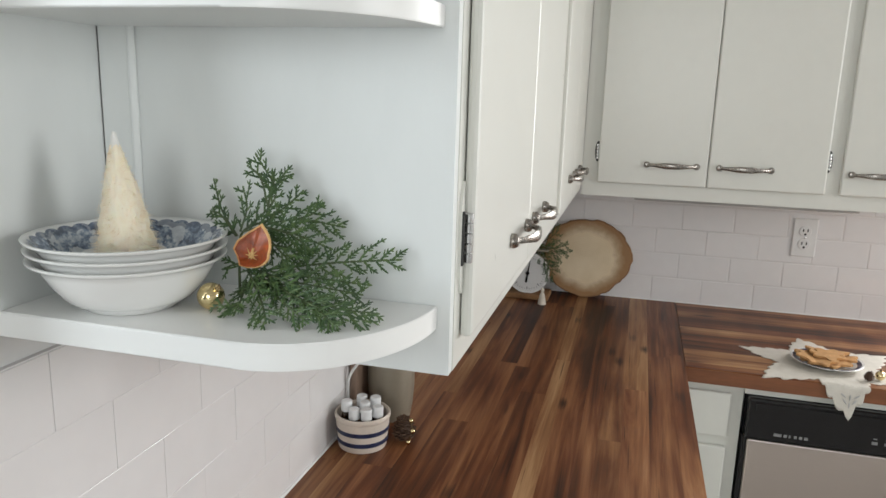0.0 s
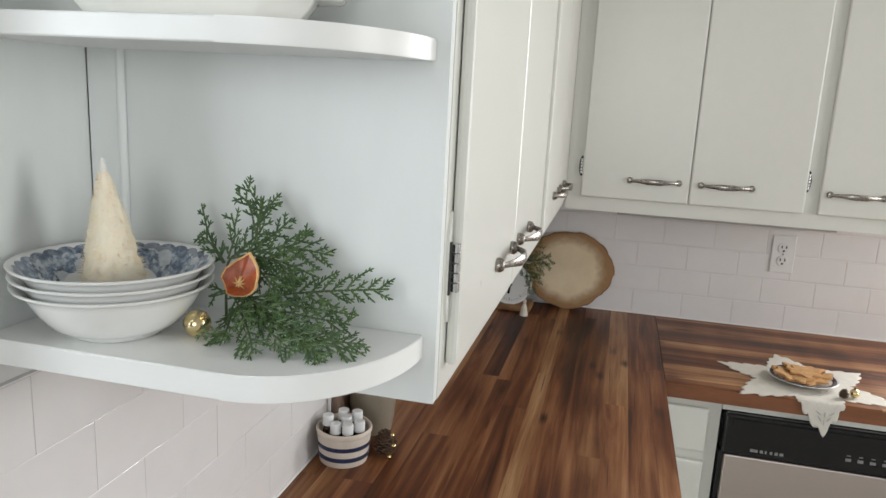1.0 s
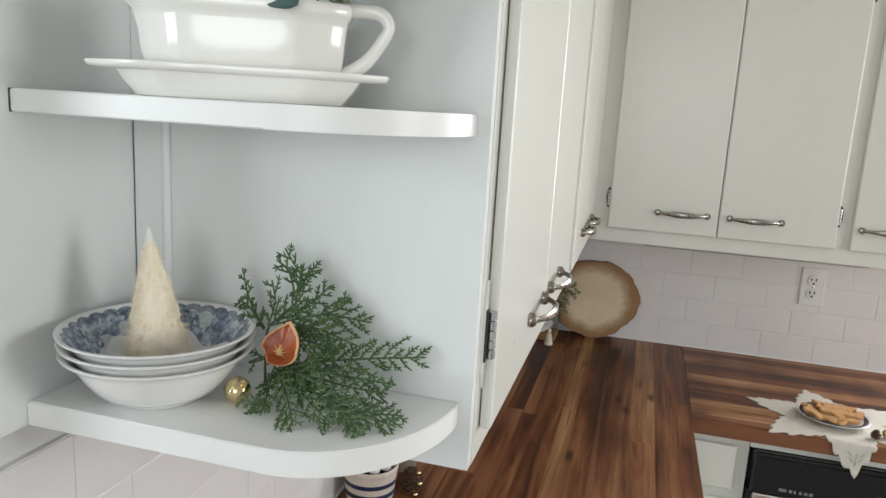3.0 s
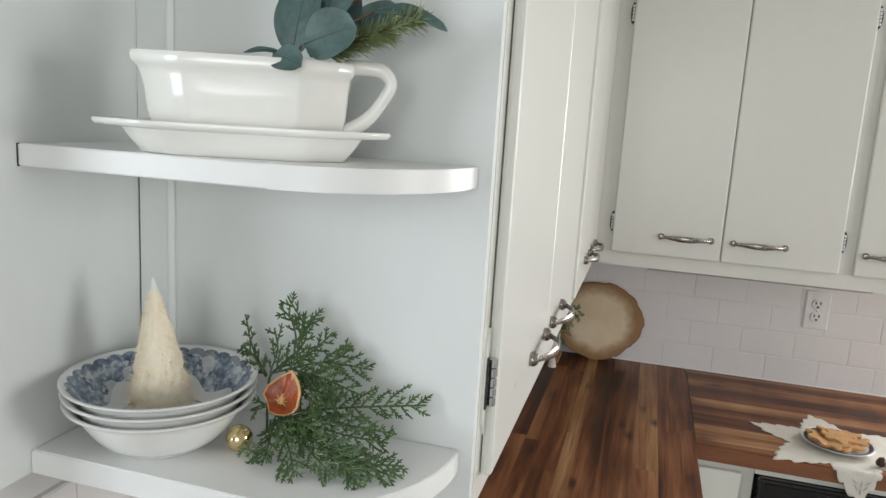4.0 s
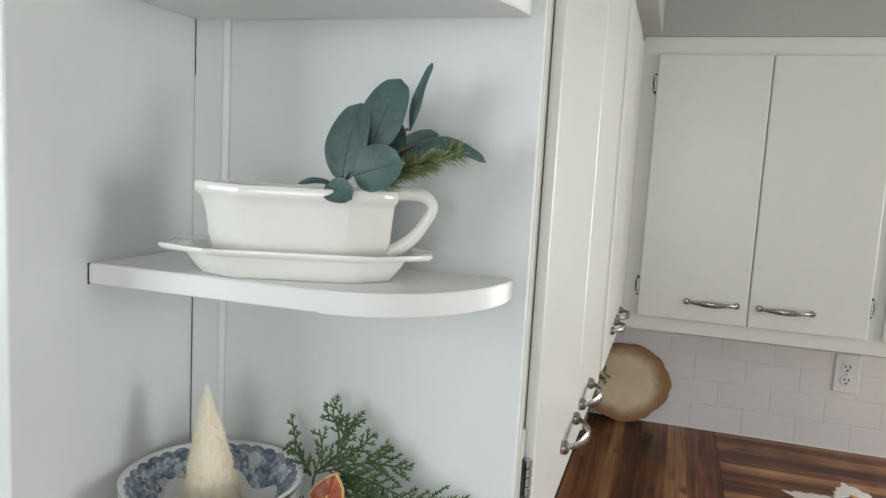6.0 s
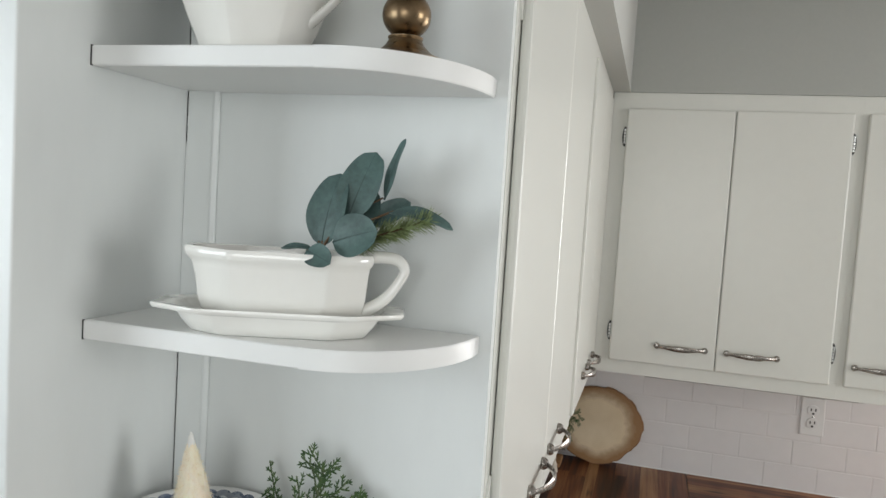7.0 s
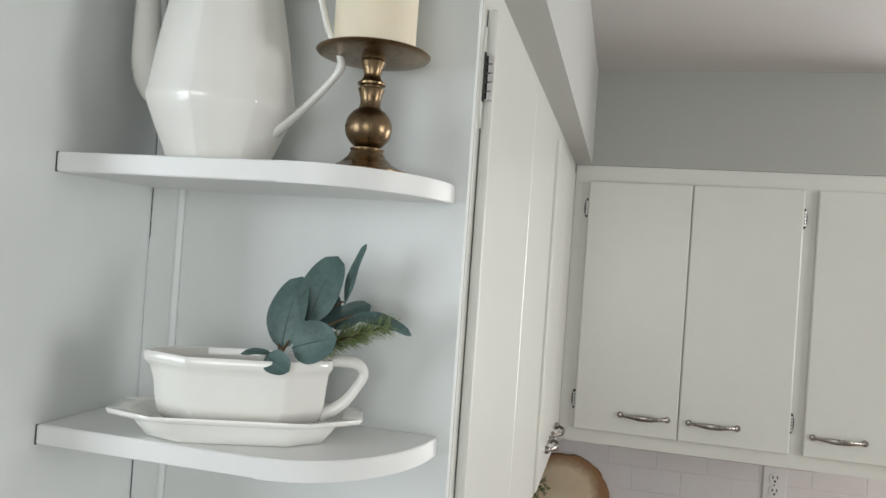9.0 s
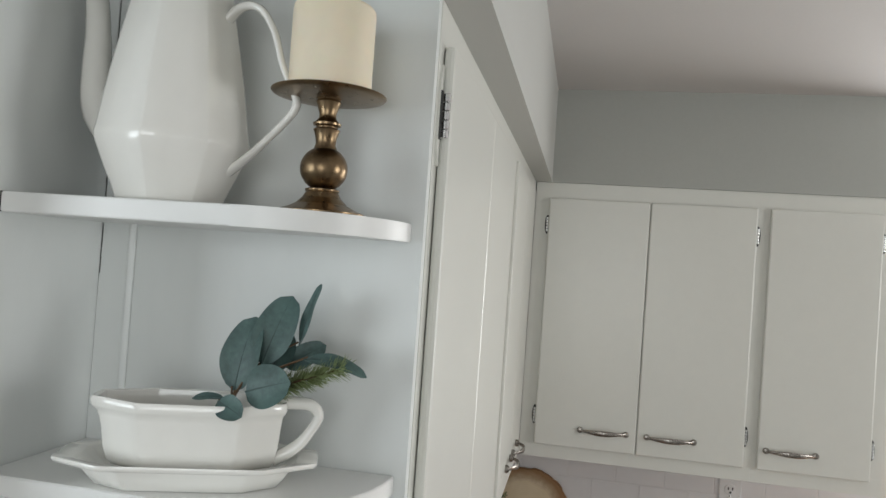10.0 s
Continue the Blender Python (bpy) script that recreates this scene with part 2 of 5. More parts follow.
def transfer_material():
    """White china with a cobalt transfer print: a scalloped floral border inside the rim and a scene in the well."""
    m, nt, b = nodes_of("blue_transfer_china")
    v = coords(nt)
    sep = nt.nodes.new("ShaderNodeSeparateXYZ")
    nt.links.new(v, sep.inputs[0])
    r = math_of(nt, "SQRT", math_of(nt, "ADD", math_of(nt, "MULTIPLY", sep.outputs[0], sep.outputs[0]), math_of(nt, "MULTIPLY", sep.outputs[1], sep.outputs[1])))
    ang = math_of(nt, "ARCTAN2", sep.outputs[1], sep.outputs[0])
    scal = math_of(nt, "ABSOLUTE", math_of(nt, "SINE", math_of(nt, "MULTIPLY", ang, 15.0)))
    outer = math_of(nt, "SUBTRACT", 0.0712, math_of(nt, "MULTIPLY", scal, -0.0022))
    petals = math_of(nt, "SINE", math_of(nt, "MULTIPLY", ang, 6.0))
    inner = math_of(nt, "SUBTRACT", 0.052, math_of(nt, "MULTIPLY", petals, 0.005))
    band = math_of(nt, "MULTIPLY", math_of(nt, "LESS_THAN", r, outer), math_of(nt, "GREATER_THAN", r, inner))
    cells = nt.nodes.new("ShaderNodeTexVoronoi")
    cells.inputs["Scale"].default_value = 95.0
    nt.links.new(v, cells.inputs["Vector"])
    flower = noise_of(nt, v, 240, 4, 0.65)
    big = noise_of(nt, v, 48, 2, 0.5)
    line = math_of(nt, "ADD", math_of(nt, "MULTIPLY", flower, 0.75), math_of(nt, "MULTIPLY", cells.outputs["Distance"], 0.28))
    ink = ramp_of(nt, [(0.36, (0.060, 0.080, 0.125)), (0.47, (0.13, 0.175, 0.26)), (0.56, (0.30, 0.37, 0.47)), (0.68, (0.62, 0.66, 0.70))], line)
    bloom = math_of(nt, "GREATER_THAN", math_of(nt, "ADD", big, math_of(nt, "MULTIPLY", flower, 0.25)), 0.70)
    band_ink = mix_of(nt, math_of(nt, "MULTIPLY", bloom, 0.7), ink, (0.70, 0.73, 0.76))
    rimline = math_of(nt, "MULTIPLY", math_of(nt, "LESS_THAN", r, outer), math_of(nt, "GREATER_THAN", r, math_of(nt, "SUBTRACT", outer, 0.0045)))
    centre = math_of(nt, "MULTIPLY", math_of(nt, "LESS_THAN", r, 0.036), math_of(nt, "GREATER_THAN", noise_of(nt, v, 60, 4, 0.6), 0.45))
    c = mix_of(nt, band, (0.80, 0.80, 0.79), band_ink)
    c = mix_of(nt, math_of(nt, "MULTIPLY", centre, 0.85), c, ink)
    c = mix_of(nt, math_of(nt, "MULTIPLY", rimline, 0.6), c, (0.085, 0.11, 0.17))
    nt.links.new(c, b.inputs["Base Color"])
    b.inputs["Roughness"].default_value = 0.14
    b.inputs["Coat Weight"].default_value = 0.5
    return m


TRANSFER = transfer_material()

# ---- builders ----
ORIGIN = {}


def thing(name, at, label, category, group="", kind=""):
    ob = new(name)
    ob.empty_display_size = 0.05
    ob.location = at
    ORIGIN[ob] = Vector(at)
    return tagged(ob, label, category, group, kind)


def finish(name, bm, material, at, smooth):
    bmesh.ops.translate(bm, vec=-Vector(at), verts=bm.verts)
    bmesh.ops.recalc_face_normals(bm, faces=bm.faces)
    me = bpy.data.meshes.new(name)
    bm.to_mesh(me)
    bm.free()
    for m in material if isinstance(material, (list, tuple)) else [material]:
        me.materials.append(m)
    if smooth == 40:
        areas = [p.area for p in me.polygons]
        smooth = 14 if max(areas) > 0.06 * sum(areas) else 40
    if smooth:
        me.polygons.foreach_set("use_smooth", [True] * len(me.polygons))
        if smooth < 180:
            me.set_sharp_from_angle(angle=radians(smooth))
    return me


def part(name, bm, material, parent, label="", smooth=40):
    """Links a bmesh, given in the world's metres, as one mesh under a thing or under a part."""
    at = ORIGIN[parent]
    ob = new(name, finish(name, bm, material, at, smooth))
    ob.parent = parent
    ORIGIN[ob] = at
    return tagged(ob, label)


def solid(name, bm, material, at, label, category="", group="", kind="", smooth=40):
    ob = new(name, finish(name, bm, material, at, smooth))
    ob.location = at
    ORIGIN[ob] = Vector(at)
    return tagged(ob, label, category, group, kind)


def add_box(bm, x0, x1, y0, y1, z0, z1, bevel=0.0, seg=2):
    m = Matrix.LocRotScale(((x0 + x1) / 2, (y0 + y1) / 2, (z0 + z1) / 2), None, (x1 - x0, y1 - y0, z1 - z0))
    vs = bmesh.ops.create_cube(bm, size=1, matrix=m)["verts"]
    if bevel:
        es = {e for v in vs for e in v.link_edges}
        bmesh.ops.bevel(bm, geom=list(es), offset=bevel, segments=seg, profile=0.5, affect="EDGES")
    return bm


def box(*a, **k):
    return add_box(bmesh.new(), *a, **k)


def add_lathe(bm, profile, centre, n=48, turn=0.0, axis="z", squash=1.0, cap=True):
    """A turned body; profile of (radius, height)."""
    c = Vector(centre)
    rings = []
    for r, h in profile:
        ring = []
        for i in range(n):
            a = turn + 2 * math.pi * i / n
            u, w = r * math.cos(a), r * math.sin(a) * squash
            p = {"z": (u, w, h), "y": (u, h, w), "x": (h, u, w)}[axis]
            ring.append(bm.verts.new(c + Vector(p)))
        rings.append(ring)
    for a, b in zip(rings, rings[1:]):
        for i in range(n):
            bm.faces.new((a[i], a[(i + 1) % n], b[(i + 1) % n], b[i]))
    if cap:
        bm.faces.new(rings[0][::-1])
        bm.faces.new(rings[-1])
    return bm


def lathe(*a, **k):
    return add_lathe(bmesh.new(), *a, **k)


def add_loft(bm, rings):
    """Skin over rings of points of equal count, capped at both ends."""
    vs = [[bm.verts.new(p) for p in ring] for ring in rings]
    n = len(vs[0])
    for a, b in zip(vs, vs[1:]):
        for i in range(n):
            bm.faces.new((a[i], a[(i + 1) % n], b[(i + 1) % n], b[i]))
    bm.faces.new(vs[0][::-1])
    bm.faces.new(vs[-1])
    return bm


def smooth_path(points, steps=8):
    """A Catmull-Rom line through the points."""
    p = [Vector(q) for q in points]
    p = [2 * p[0] - p[1], *p, 2 * p[-1] - p[-2]]
    out = []
    for i in range(1, len(p) - 2):
        for k in range(steps):
            t = k / steps
            a, b, c, d = p[i - 1 : i + 3]
            out.append(0.5 * ((2 * b) + (c - a) * t + (2 * a - 5 * b + 4 * c - d) * t * t + (3 * b - a - 3 * c + d) * t ** 3))
    return out + [p[-2]]


def add_tube(bm, path, radii, n=10, flat=1.0, side=None):
    """A tube along path; radii one number or one per point; flat squeezes it across side."""
    path = [Vector(q) for q in path]
    if isinstance(radii, (int, float)):
        radii = [radii] * len(path)
    rings, up = [], Vector(side or (0, 1, 0))
    for i, p in enumerate(path):
        d = (path[min(i + 1, len(path) - 1)] - path[max(i - 1, 0)]).normalized()
        u = up - d * up.dot(d)
        if u.length < 1e-4:
            u = Vector((0.3, 0.2, 1)) - d * Vector((0.3, 0.2, 1)).dot(d)
        u.normalize()
        w = d.cross(u)
        rings.append([p + radii[i] * (u * math.cos(a) * flat + w * math.sin(a)) for a in (2 * math.pi * k / n for k in range(n))])
    return add_loft(bm, rings)


def tube(*a, **k):
    return add_tube(bmesh.new(), *a, **k)


def spread(radii, count):
    """Radii along a path, interpolated to count points."""
    return [float(v) for v in np.interp(np.linspace(0, 1, count), np.linspace(0, 1, len(radii)), radii)]


def add_prism(bm, outline, z0, z1, bevel=0.0):
    """A flat outline of (x, y) raised from z0 to z1."""
    lo = [bm.verts.new((x, y, z0)) for x, y in outline]
    hi = [bm.verts.new((x, y, z1)) for x, y in outline]
    n = len(outline)
    bm.faces.new(lo[::-1])
    top = bm.faces.new(hi)
    for i in range(n):
        bm.faces.new((lo[i], lo[(i + 1) % n], hi[(i + 1) % n], hi[i]))
    if bevel:
        es = [e for e in bm.edges if len({round(v.co.z, 5) for v in e.verts}) == 1]
        bmesh.ops.bevel(bm, geom=es, offset=bevel, segments=2, profile=0.5, affect="EDGES")
    return bm


# ---- room ----
WALL_X, TILE_X = -0.200, -0.193   # left wall, face of its tiles
WALL_Y, TILE_Y = 2.587, 2.580     # back wall, face of its tiles
ZC = 0.916                        # counter top
ZCEIL = 2.335
RIGHT, REAR = 3.6, -1.9


def wall_with_opening(name, axis, at, thick, a0, a1, hole, material, label):
    """A wall across x ('y' wall stands at y=at) with an opening hole = (a, b, z0, z1)."""
    bm = bmesh.new()
    h0, h1, z0, z1 = hole
    for p, q, lo, hi in ((a0, h0, 0, ZCEIL), (h1, a1, 0, ZCEIL), (h0, h1, 0, z0), (h0, h1, z1, ZCEIL)):
        if axis == "y":
            add_box(bm, p, q, at, at + thick, lo, hi)
        else:
            add_box(bm, at, at + thick, p, q, lo, hi)
    bmesh.ops.remove_doubles(bm, verts=bm.verts, dist=1e-5)
    return solid(name, bm, material, (0, 0, 0), label, "wall", kind="structure", smooth=0)


solid("floor", box(-1.5, RIGHT + 0.1, REAR - 0.12, WALL_Y + 0.1, -0.08, 0), FLOORM, (0, 0, 0), "brown wood-look kitchen floor", "floor", kind="structure", smooth=0)
solid("ceiling", box(-1.5, RIGHT + 0.1, REAR - 0.12, WALL_Y + 0.1, ZCEIL, ZCEIL + 0.1), CEILPAINT, (0, 0, 0), "flat off-white painted ceiling", "ceiling", kind="structure", smooth=0)
END_Y = 0.631
bm = box(WALL_X - 0.12, WALL_X, END_Y, WALL_Y, 0, ZCEIL)
add_box(bm, WALL_X - 0.12, WALL_X, REAR, -1.0, 0, ZCEIL)
add_box(bm, WALL_X - 0.12, WALL_X, -1.0, END_Y, 2.12, ZCEIL)
wall_west = solid("wall_west", bm, PLASTER, (0, 0, 0), "white painted wall with an open doorway", "wall", kind="structure", smooth=0)
solid("wall_passage_end", box(-1.4, WALL_X - 0.1, REAR - 0.12, REAR, 0, ZCEIL), PLASTER, (0, 0, 0), "white painted passage end wall", "wall", kind="structure", smooth=0)
solid("wall_passage_back", box(-1.4, WALL_X - 0.12, WALL_Y - 0.1, WALL_Y, 0, ZCEIL), PLASTER, (0, 0, 0), "white painted passage end wall", "wall", kind="structure", smooth=0)
wall_north = wall_with_opening("wall_north", "y", WALL_Y, 0.12, WALL_X - 0.1, RIGHT + 0.1, (1.22, 2.28, 1.08, 2.02), PLASTER, "white painted back wall with a sink window")
wall_with_opening("wall_south", "y", REAR - 0.12, 0.12, WALL_X - 0.1, RIGHT + 0.1, (-0.14, 1.04, 1.05, 2.25), PLASTER, "white painted wall with a wide window")
wall_with_opening("wall_east", "x", RIGHT, 0.12, REAR, WALL_Y, (0.10, 1.30, 1.05, 2.25), PLASTER, "white painted wall with a wide window")


def window(name, axis, at, hole, label):
    """A white framed window with two panes, in an opening of the wall."""
    h0, h1, z0, z1 = hole
    org = ((h0 + h1) / 2, at, z0) if axis == "y" else (at, (h0 + h1) / 2, z0)
    w = thing(name, org, label, "window", kind="structure")
    mid = (h0 + h1) / 2

    def bar(bm, a, b, lo, hi, d=0.03):
        if axis == "y":
            add_box(bm, a, b, at + 0.06 - d, at + 0.06 + d, lo, hi, 0.003)
        else:
            add_box(bm, at + 0.06 - d, at + 0.06 + d, a, b, lo, hi, 0.003)
        return bm
    bm = bmesh.new()
    for a, b, lo, hi in ((h0, h0 + 0.05, z0, z1), (h1 - 0.05, h1, z0, z1), (h0 + 0.05, h1 - 0.05, z0, z0 + 0.05), (h0 + 0.05, h1 - 0.05, z1 - 0.05, z1), (mid - 0.025, mid + 0.025, z0 + 0.05, z1 - 0.05)):
        bar(bm, a, b, lo, hi)
    part("window_frame", bm, PAINT, w)
    for a, b in ((h0 + 0.05, mid - 0.025), (mid + 0.025, h1 - 0.05)):
        pane = part("pane", bar(bmesh.new(), a, b, z0 + 0.05, z1 - 0.05, 0.003), GLASS, w)
        pane.visible_shadow = False


wall_with_opening("wall_passage", "x", -1.5, 0.1, REAR - 0.1, WALL_Y + 0.1, (-1.40, -0.15, 0.95, 2.15), PLASTER, "white painted passage wall with a window")
window("window_4", "x", -1.52, (-1.40, -0.15, 0.95, 2.15), "white framed window in the passage beyond the doorway")
window("window_1", "y", WALL_Y, (1.22, 2.28, 1.08, 2.02), "white framed window above the sink")
# Out of view; added as an opening for the rear fill.
window("window_2", "y", REAR - 0.12, (-0.14, 1.04, 1.05, 2.25), "unseen white framed window added for the rear fill light")
window("window_3", "x", RIGHT, (0.10, 1.30, 1.05, 2.25), "wide white framed window across the room")

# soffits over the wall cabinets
solid("soffit_west", box(WALL_X, 0.201, 0.60, 2.262, 2.0664, ZCEIL, bevel=0.0), SOFFIT, (0, 0, 0), "soffit overhanging the wall cabinets, its grey lightened for window light", "soffit", kind="structure", smooth=0)
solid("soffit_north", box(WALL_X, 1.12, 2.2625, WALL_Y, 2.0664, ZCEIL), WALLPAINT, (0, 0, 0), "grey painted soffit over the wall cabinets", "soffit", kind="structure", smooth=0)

# painted board that lines the wall beside the open shelves
solid("wall_board", box(WALL_X, -0.182, 0.632, 0.842, 1.338, 2.066, bevel=0.0015), BOARD, (WALL_X, 0.74, 1.338), "white painted board lining the wall beside open shelves", "wall board", kind="structure")

# ---- wall cabinets ----
PANEL_Y, FACE_X, DOOR_T = 0.847, 0.155, 0.012
CAB_LO, CAB_HI = 1.296, 2.066


def add_pull(bm, a, b, out):
    """A bow pull from foot a to foot b, standing off along out."""
    a, b, out = Vector(a), Vector(b), Vector(out)
    along = (b - a).normalized()
    up = out.cross(along)
    L = (b - a).length
    for q in (a, b):
        ring = []
        for h, r in ((0, 0.0082), (0.003, 0.0088), (0.006, 0.0084), (0.0095, 0.0060), (0.0105, 0.002)):
            ring.append([q + out * h + r * (along * math.cos(t) + up * math.sin(t)) for t in (2 * math.pi * k / 14 for k in range(14))])
        add_loft(bm, ring)
    rings, N = [], 22
    for i in range(N + 1):
        t = i / N
        c = a + along * (L * t) + out * (0.007 + 0.019 * math.sin(math.pi * t) ** 0.8)
        mid = 1 - abs(2 * t - 1)
        w = 0.0036 + 0.0034 * min(1, mid * 1.5) ** 1.6
        th = 0.0014 + 0.0006 * mid
        if 8 <= i <= 14:
            w, th = w * 1.08, th * 1.25
        tang = (along + out * 0.019 * math.pi * math.cos(math.pi * t) / L).normalized()
        nrm = up.cross(tang)
        rings.append([c + up * (w * math.cos(q)) + nrm * (th * math.sin(q)) for q in (2 * math.pi * k / 10 for k in range(10))])
    add_loft(bm, rings)
    return bm


def add_hinge(bm, at, out, along, tall=0.045):
    """Knuckled barrel on a pointed leaf; along points from the door to the frame."""
    at, out, along = Vector(at), Vector(out), Vector(along)
    up = Vector((0, 0, 1))
    z = -tall / 2
    for k in range(5):
        h = tall / 5
        ring = [[at + up * (z + dz) + out * 0.004 + r * (out * math.cos(t) + along * math.sin(t)) for t in (2 * math.pi * q / 12 for q in range(12))]
                for dz, r in ((0.0004, 0.0034), (0.001, 0.0040), (h - 0.001, 0.0040), (h - 0.0004, 0.0034))]
        add_loft(bm, ring)
        z += h
    return bm


def add_leaf_plate(bm, at, out, along, tall):
    at, out, along = Vector(at), Vector(out), Vector(along)
    shape = [(-0.5, 0.3), (-0.36, 0.9), (-0.3, 1.0), (0.3, 1.0), (0.36, 0.9), (0.5, 0.3), (0.5, 0.0), (-0.5, 0.0)]
    rings = [[at + Vector((0, 0, s * tall)) + along * (0.010 * w) + out * d for s, w in shape] for d in (-0.001, 0.0016)]
    return add_loft(bm, rings)


def wall_cabinet(name, axis, span, doors, label, hinge_z=(1.400, 1.944), end_panel=False):
    """A face-framed cabinet. axis 'x': faces +x, span along y; axis 'y': faces -y, span along x.
    doors: (start, end, hinge side -1/+1, pull start, pull end)."""
    s0, s1 = span
    face = FACE_X if axis == "x" else 2.268
    back = WALL_X if axis == "x" else WALL_Y
    lo = CAB_LO if axis == "x" else 1.280

    def B(a0, a1, d0, d1, z0, z1, bev=0.0, bm=None):
        bm = bm or bmesh.new()
        if axis == "x":
            return add_box(bm, min(d0, d1), max(d0, d1), a0, a1, z0, z1, bev)
        return add_box(bm, a0, a1, min(d0, d1), max(d0, d1), z0, z1, bev)
    out = Vector((1, 0, 0)) if axis == "x" else Vector((0, -1, 0))
    org = (face, (s0 + s1) / 2, lo) if axis == "x" else ((s0 + s1) / 2, face, lo)
    cab = thing(name, org, label, "cabinet", "wall cabinets")
    inn = face - 0.019 * (1 if axis == "x" else -1)
    part("side_panel", B(s0, s0 + 0.012, face - 0.0008 if end_panel else inn, back, lo, CAB_HI), BOARD if end_panel else PAINT, cab, smooth=0)
    f0 = s0 + 0.0122 if end_panel else s0
    part("side_panel", B(s1 - 0.016, s1, inn, back, lo, CAB_HI), PAINT, cab, smooth=0)
    part("bottom_panel", B(s0 + 0.0122, s1 - 0.016, inn, back, lo + 0.012, lo + 0.028), PAINT, cab, smooth=0)
    part("top_panel", B(s0 + 0.0122, s1 - 0.016, inn, back, CAB_HI - 0.018, CAB_HI), PAINT, cab, smooth=0)
    # face frame: rails and stiles round the doors
    bm = bmesh.new()
    B(f0, s1, face, inn, lo, lo + 0.045, 0.0003, bm)
    B(f0, s1, face, inn, CAB_HI - 0.055, CAB_HI, 0.0003, bm)
    edges = [f0] + [v for d in doors for v in (d[0] + 0.012, d[1] - 0.012)] + [s1]
    for a, b in zip(edges[::2], edges[1::2]):
        B(a, b, face, inn, lo + 0.045, CAB_HI - 0.055, 0.0003, bm)
    part("face_frame", bm, PAINT, cab)
    d_lo, d_hi = (1.322, 2.026) if axis == "x" else (1.318, 2.021)
    for a, b, side, p0, p1 in doors:
        front = face + (DOOR_T if axis == "x" else -0.014)
        base = face + (0.0006 if axis == "x" else -0.0006)
        door = part("door", B(a, b, base, front, d_lo, d_hi, 0.004), PAINT, cab)
        zp = 1.376 if axis == "x" else 1.372
        f = (lambda q: (front - 0.0005, q, zp)) if axis == "x" else (lambda q: (q, front + 0.0005, zp))
        part("pull", add_pull(bmesh.new(), f(p0), f(p1), out), NICKEL, door, "brushed nickel bow pull")
        if side:
            e = a - 0.003 if side < 0 else b + 0.003
            al = Vector((0, 1, 0)) if axis == "x" else Vector((1, 0, 0))
            for hz in hinge_z:
                at = Vector((face, e, hz)) if axis == "x" else Vector((e, face, hz))
                h = part("hinge", add_hinge(bmesh.new(), at + out * 0.003, out, al * side, 0.045 if axis == "x" else 0.042), CHROME, door, "chrome butt hinge")
                if axis == "x":
                    part("worn_leaf", add_box(bmesh.new(), face + 0.0002, face + 0.0044, e - 0.0085, e - 0.0035, hz - 0.024, hz + 0.024, 0.0006), DARKGAP, h, "dark worn hinge leaf")
                if axis == "x":
                    part("hinge_leaf", add_leaf_plate(bmesh.new(), at + out * 0.001, out, al * side, 0.100), PAINT, h)
                    part("hinge_plate", add_box(bmesh.new(), face, face + 0.0032, min(e, e + 0.005 * side), max(e, e + 0.005 * side), hz - 0.022, hz + 0.022, 0.0008), NICKEL, h, "steel hinge plate")
                else:
                    oval = [[at + out * q + al * (0.0074 * w * math.cos(t)) + Vector((0, 0, 0.0275 * w * math.sin(t))) for t in (2 * math.pi * k / 28 for k in range(28))] for q, w in ((-0.0005, 1.0), (0.002, 1.0), (0.0034, 0.9))]
                    part("hinge_plate", add_loft(bmesh.new(), oval), DARKGAP, h, "dark oval hinge plate")
    return cab


wall_cabinet("wall_cabinet", "x", (PANEL_Y, 1.585), [(0.878, 1.2114, -1, 1.072, 1.180), (1.2126, 1.548, 0, 1.243, 1.351)],
             "white painted two-door wall cabinet above wooden counter", hinge_z=(1.415, 1.955), end_panel=True)
wall_cabinet("wall_cabinet", "x", (1.585, 2.262), [(1.615, 1.8669, 0, 1.752, 1.846), (1.8681, 2.12, 0, 1.892, 1.996)],
             "white painted two-door wall cabinet beside the corner", hinge_z=(1.415, 1.955))
wall_cabinet("wall_cabinet", "y", (0.157, 0.782), [(0.198, 0.4775, -1, 0.325, 0.450), (0.4795, 0.761, 1, 0.506, 0.630)],
             "white painted two-door wall cabinet over the tiled backsplash")
wall_cabinet("wall_cabinet", "y", (0.782, 1.105), [(0.794, 1.074, 1, 0.815, 0.938)],
             "white painted single-door wall cabinet over the tiled backsplash")

# corner strip with a rounded bead where board and cabinet end meet
bm = box(-0.1806, -0.1515, 0.8405, 0.8466, 1.36, 2.066)
add_tube(bm, [(-0.1495, 0.8445, 1.36), (-0.1495, 0.8445, 2.066)], 0.0042, 28)
solid("corner_strip", bm, BOARD, (-0.166, 0.843, 1.36), "white painted corner strip with rounded bead edge", "trim", kind="structure")
bm = box(-0.1819, -0.1811, 0.8415, 0.8466, 1.36, 1.589)
for z0, z1 in ((1.745, 1.752), (1.776, 1.792), (1.802, 1.8265), (1.846, 2.066)):
    add_box(bm, -0.1819, -0.1810, 0.8415, 0.8466, z0, z1)
solid("corner_gap", bm, DARKGAP, (-0.181, 0.843, 1.36), "dark open joint along the shelf corner", "trim", kind="structure", smooth=0)
solid("corner_filler", box(-0.1819, -0.1807, 0.8408, 0.8414, 1.60, 1.775), BOARD, (-0.181, 0.841, 1.60), "painted filler over the corner joint", "trim", kind="structure", smooth=0)


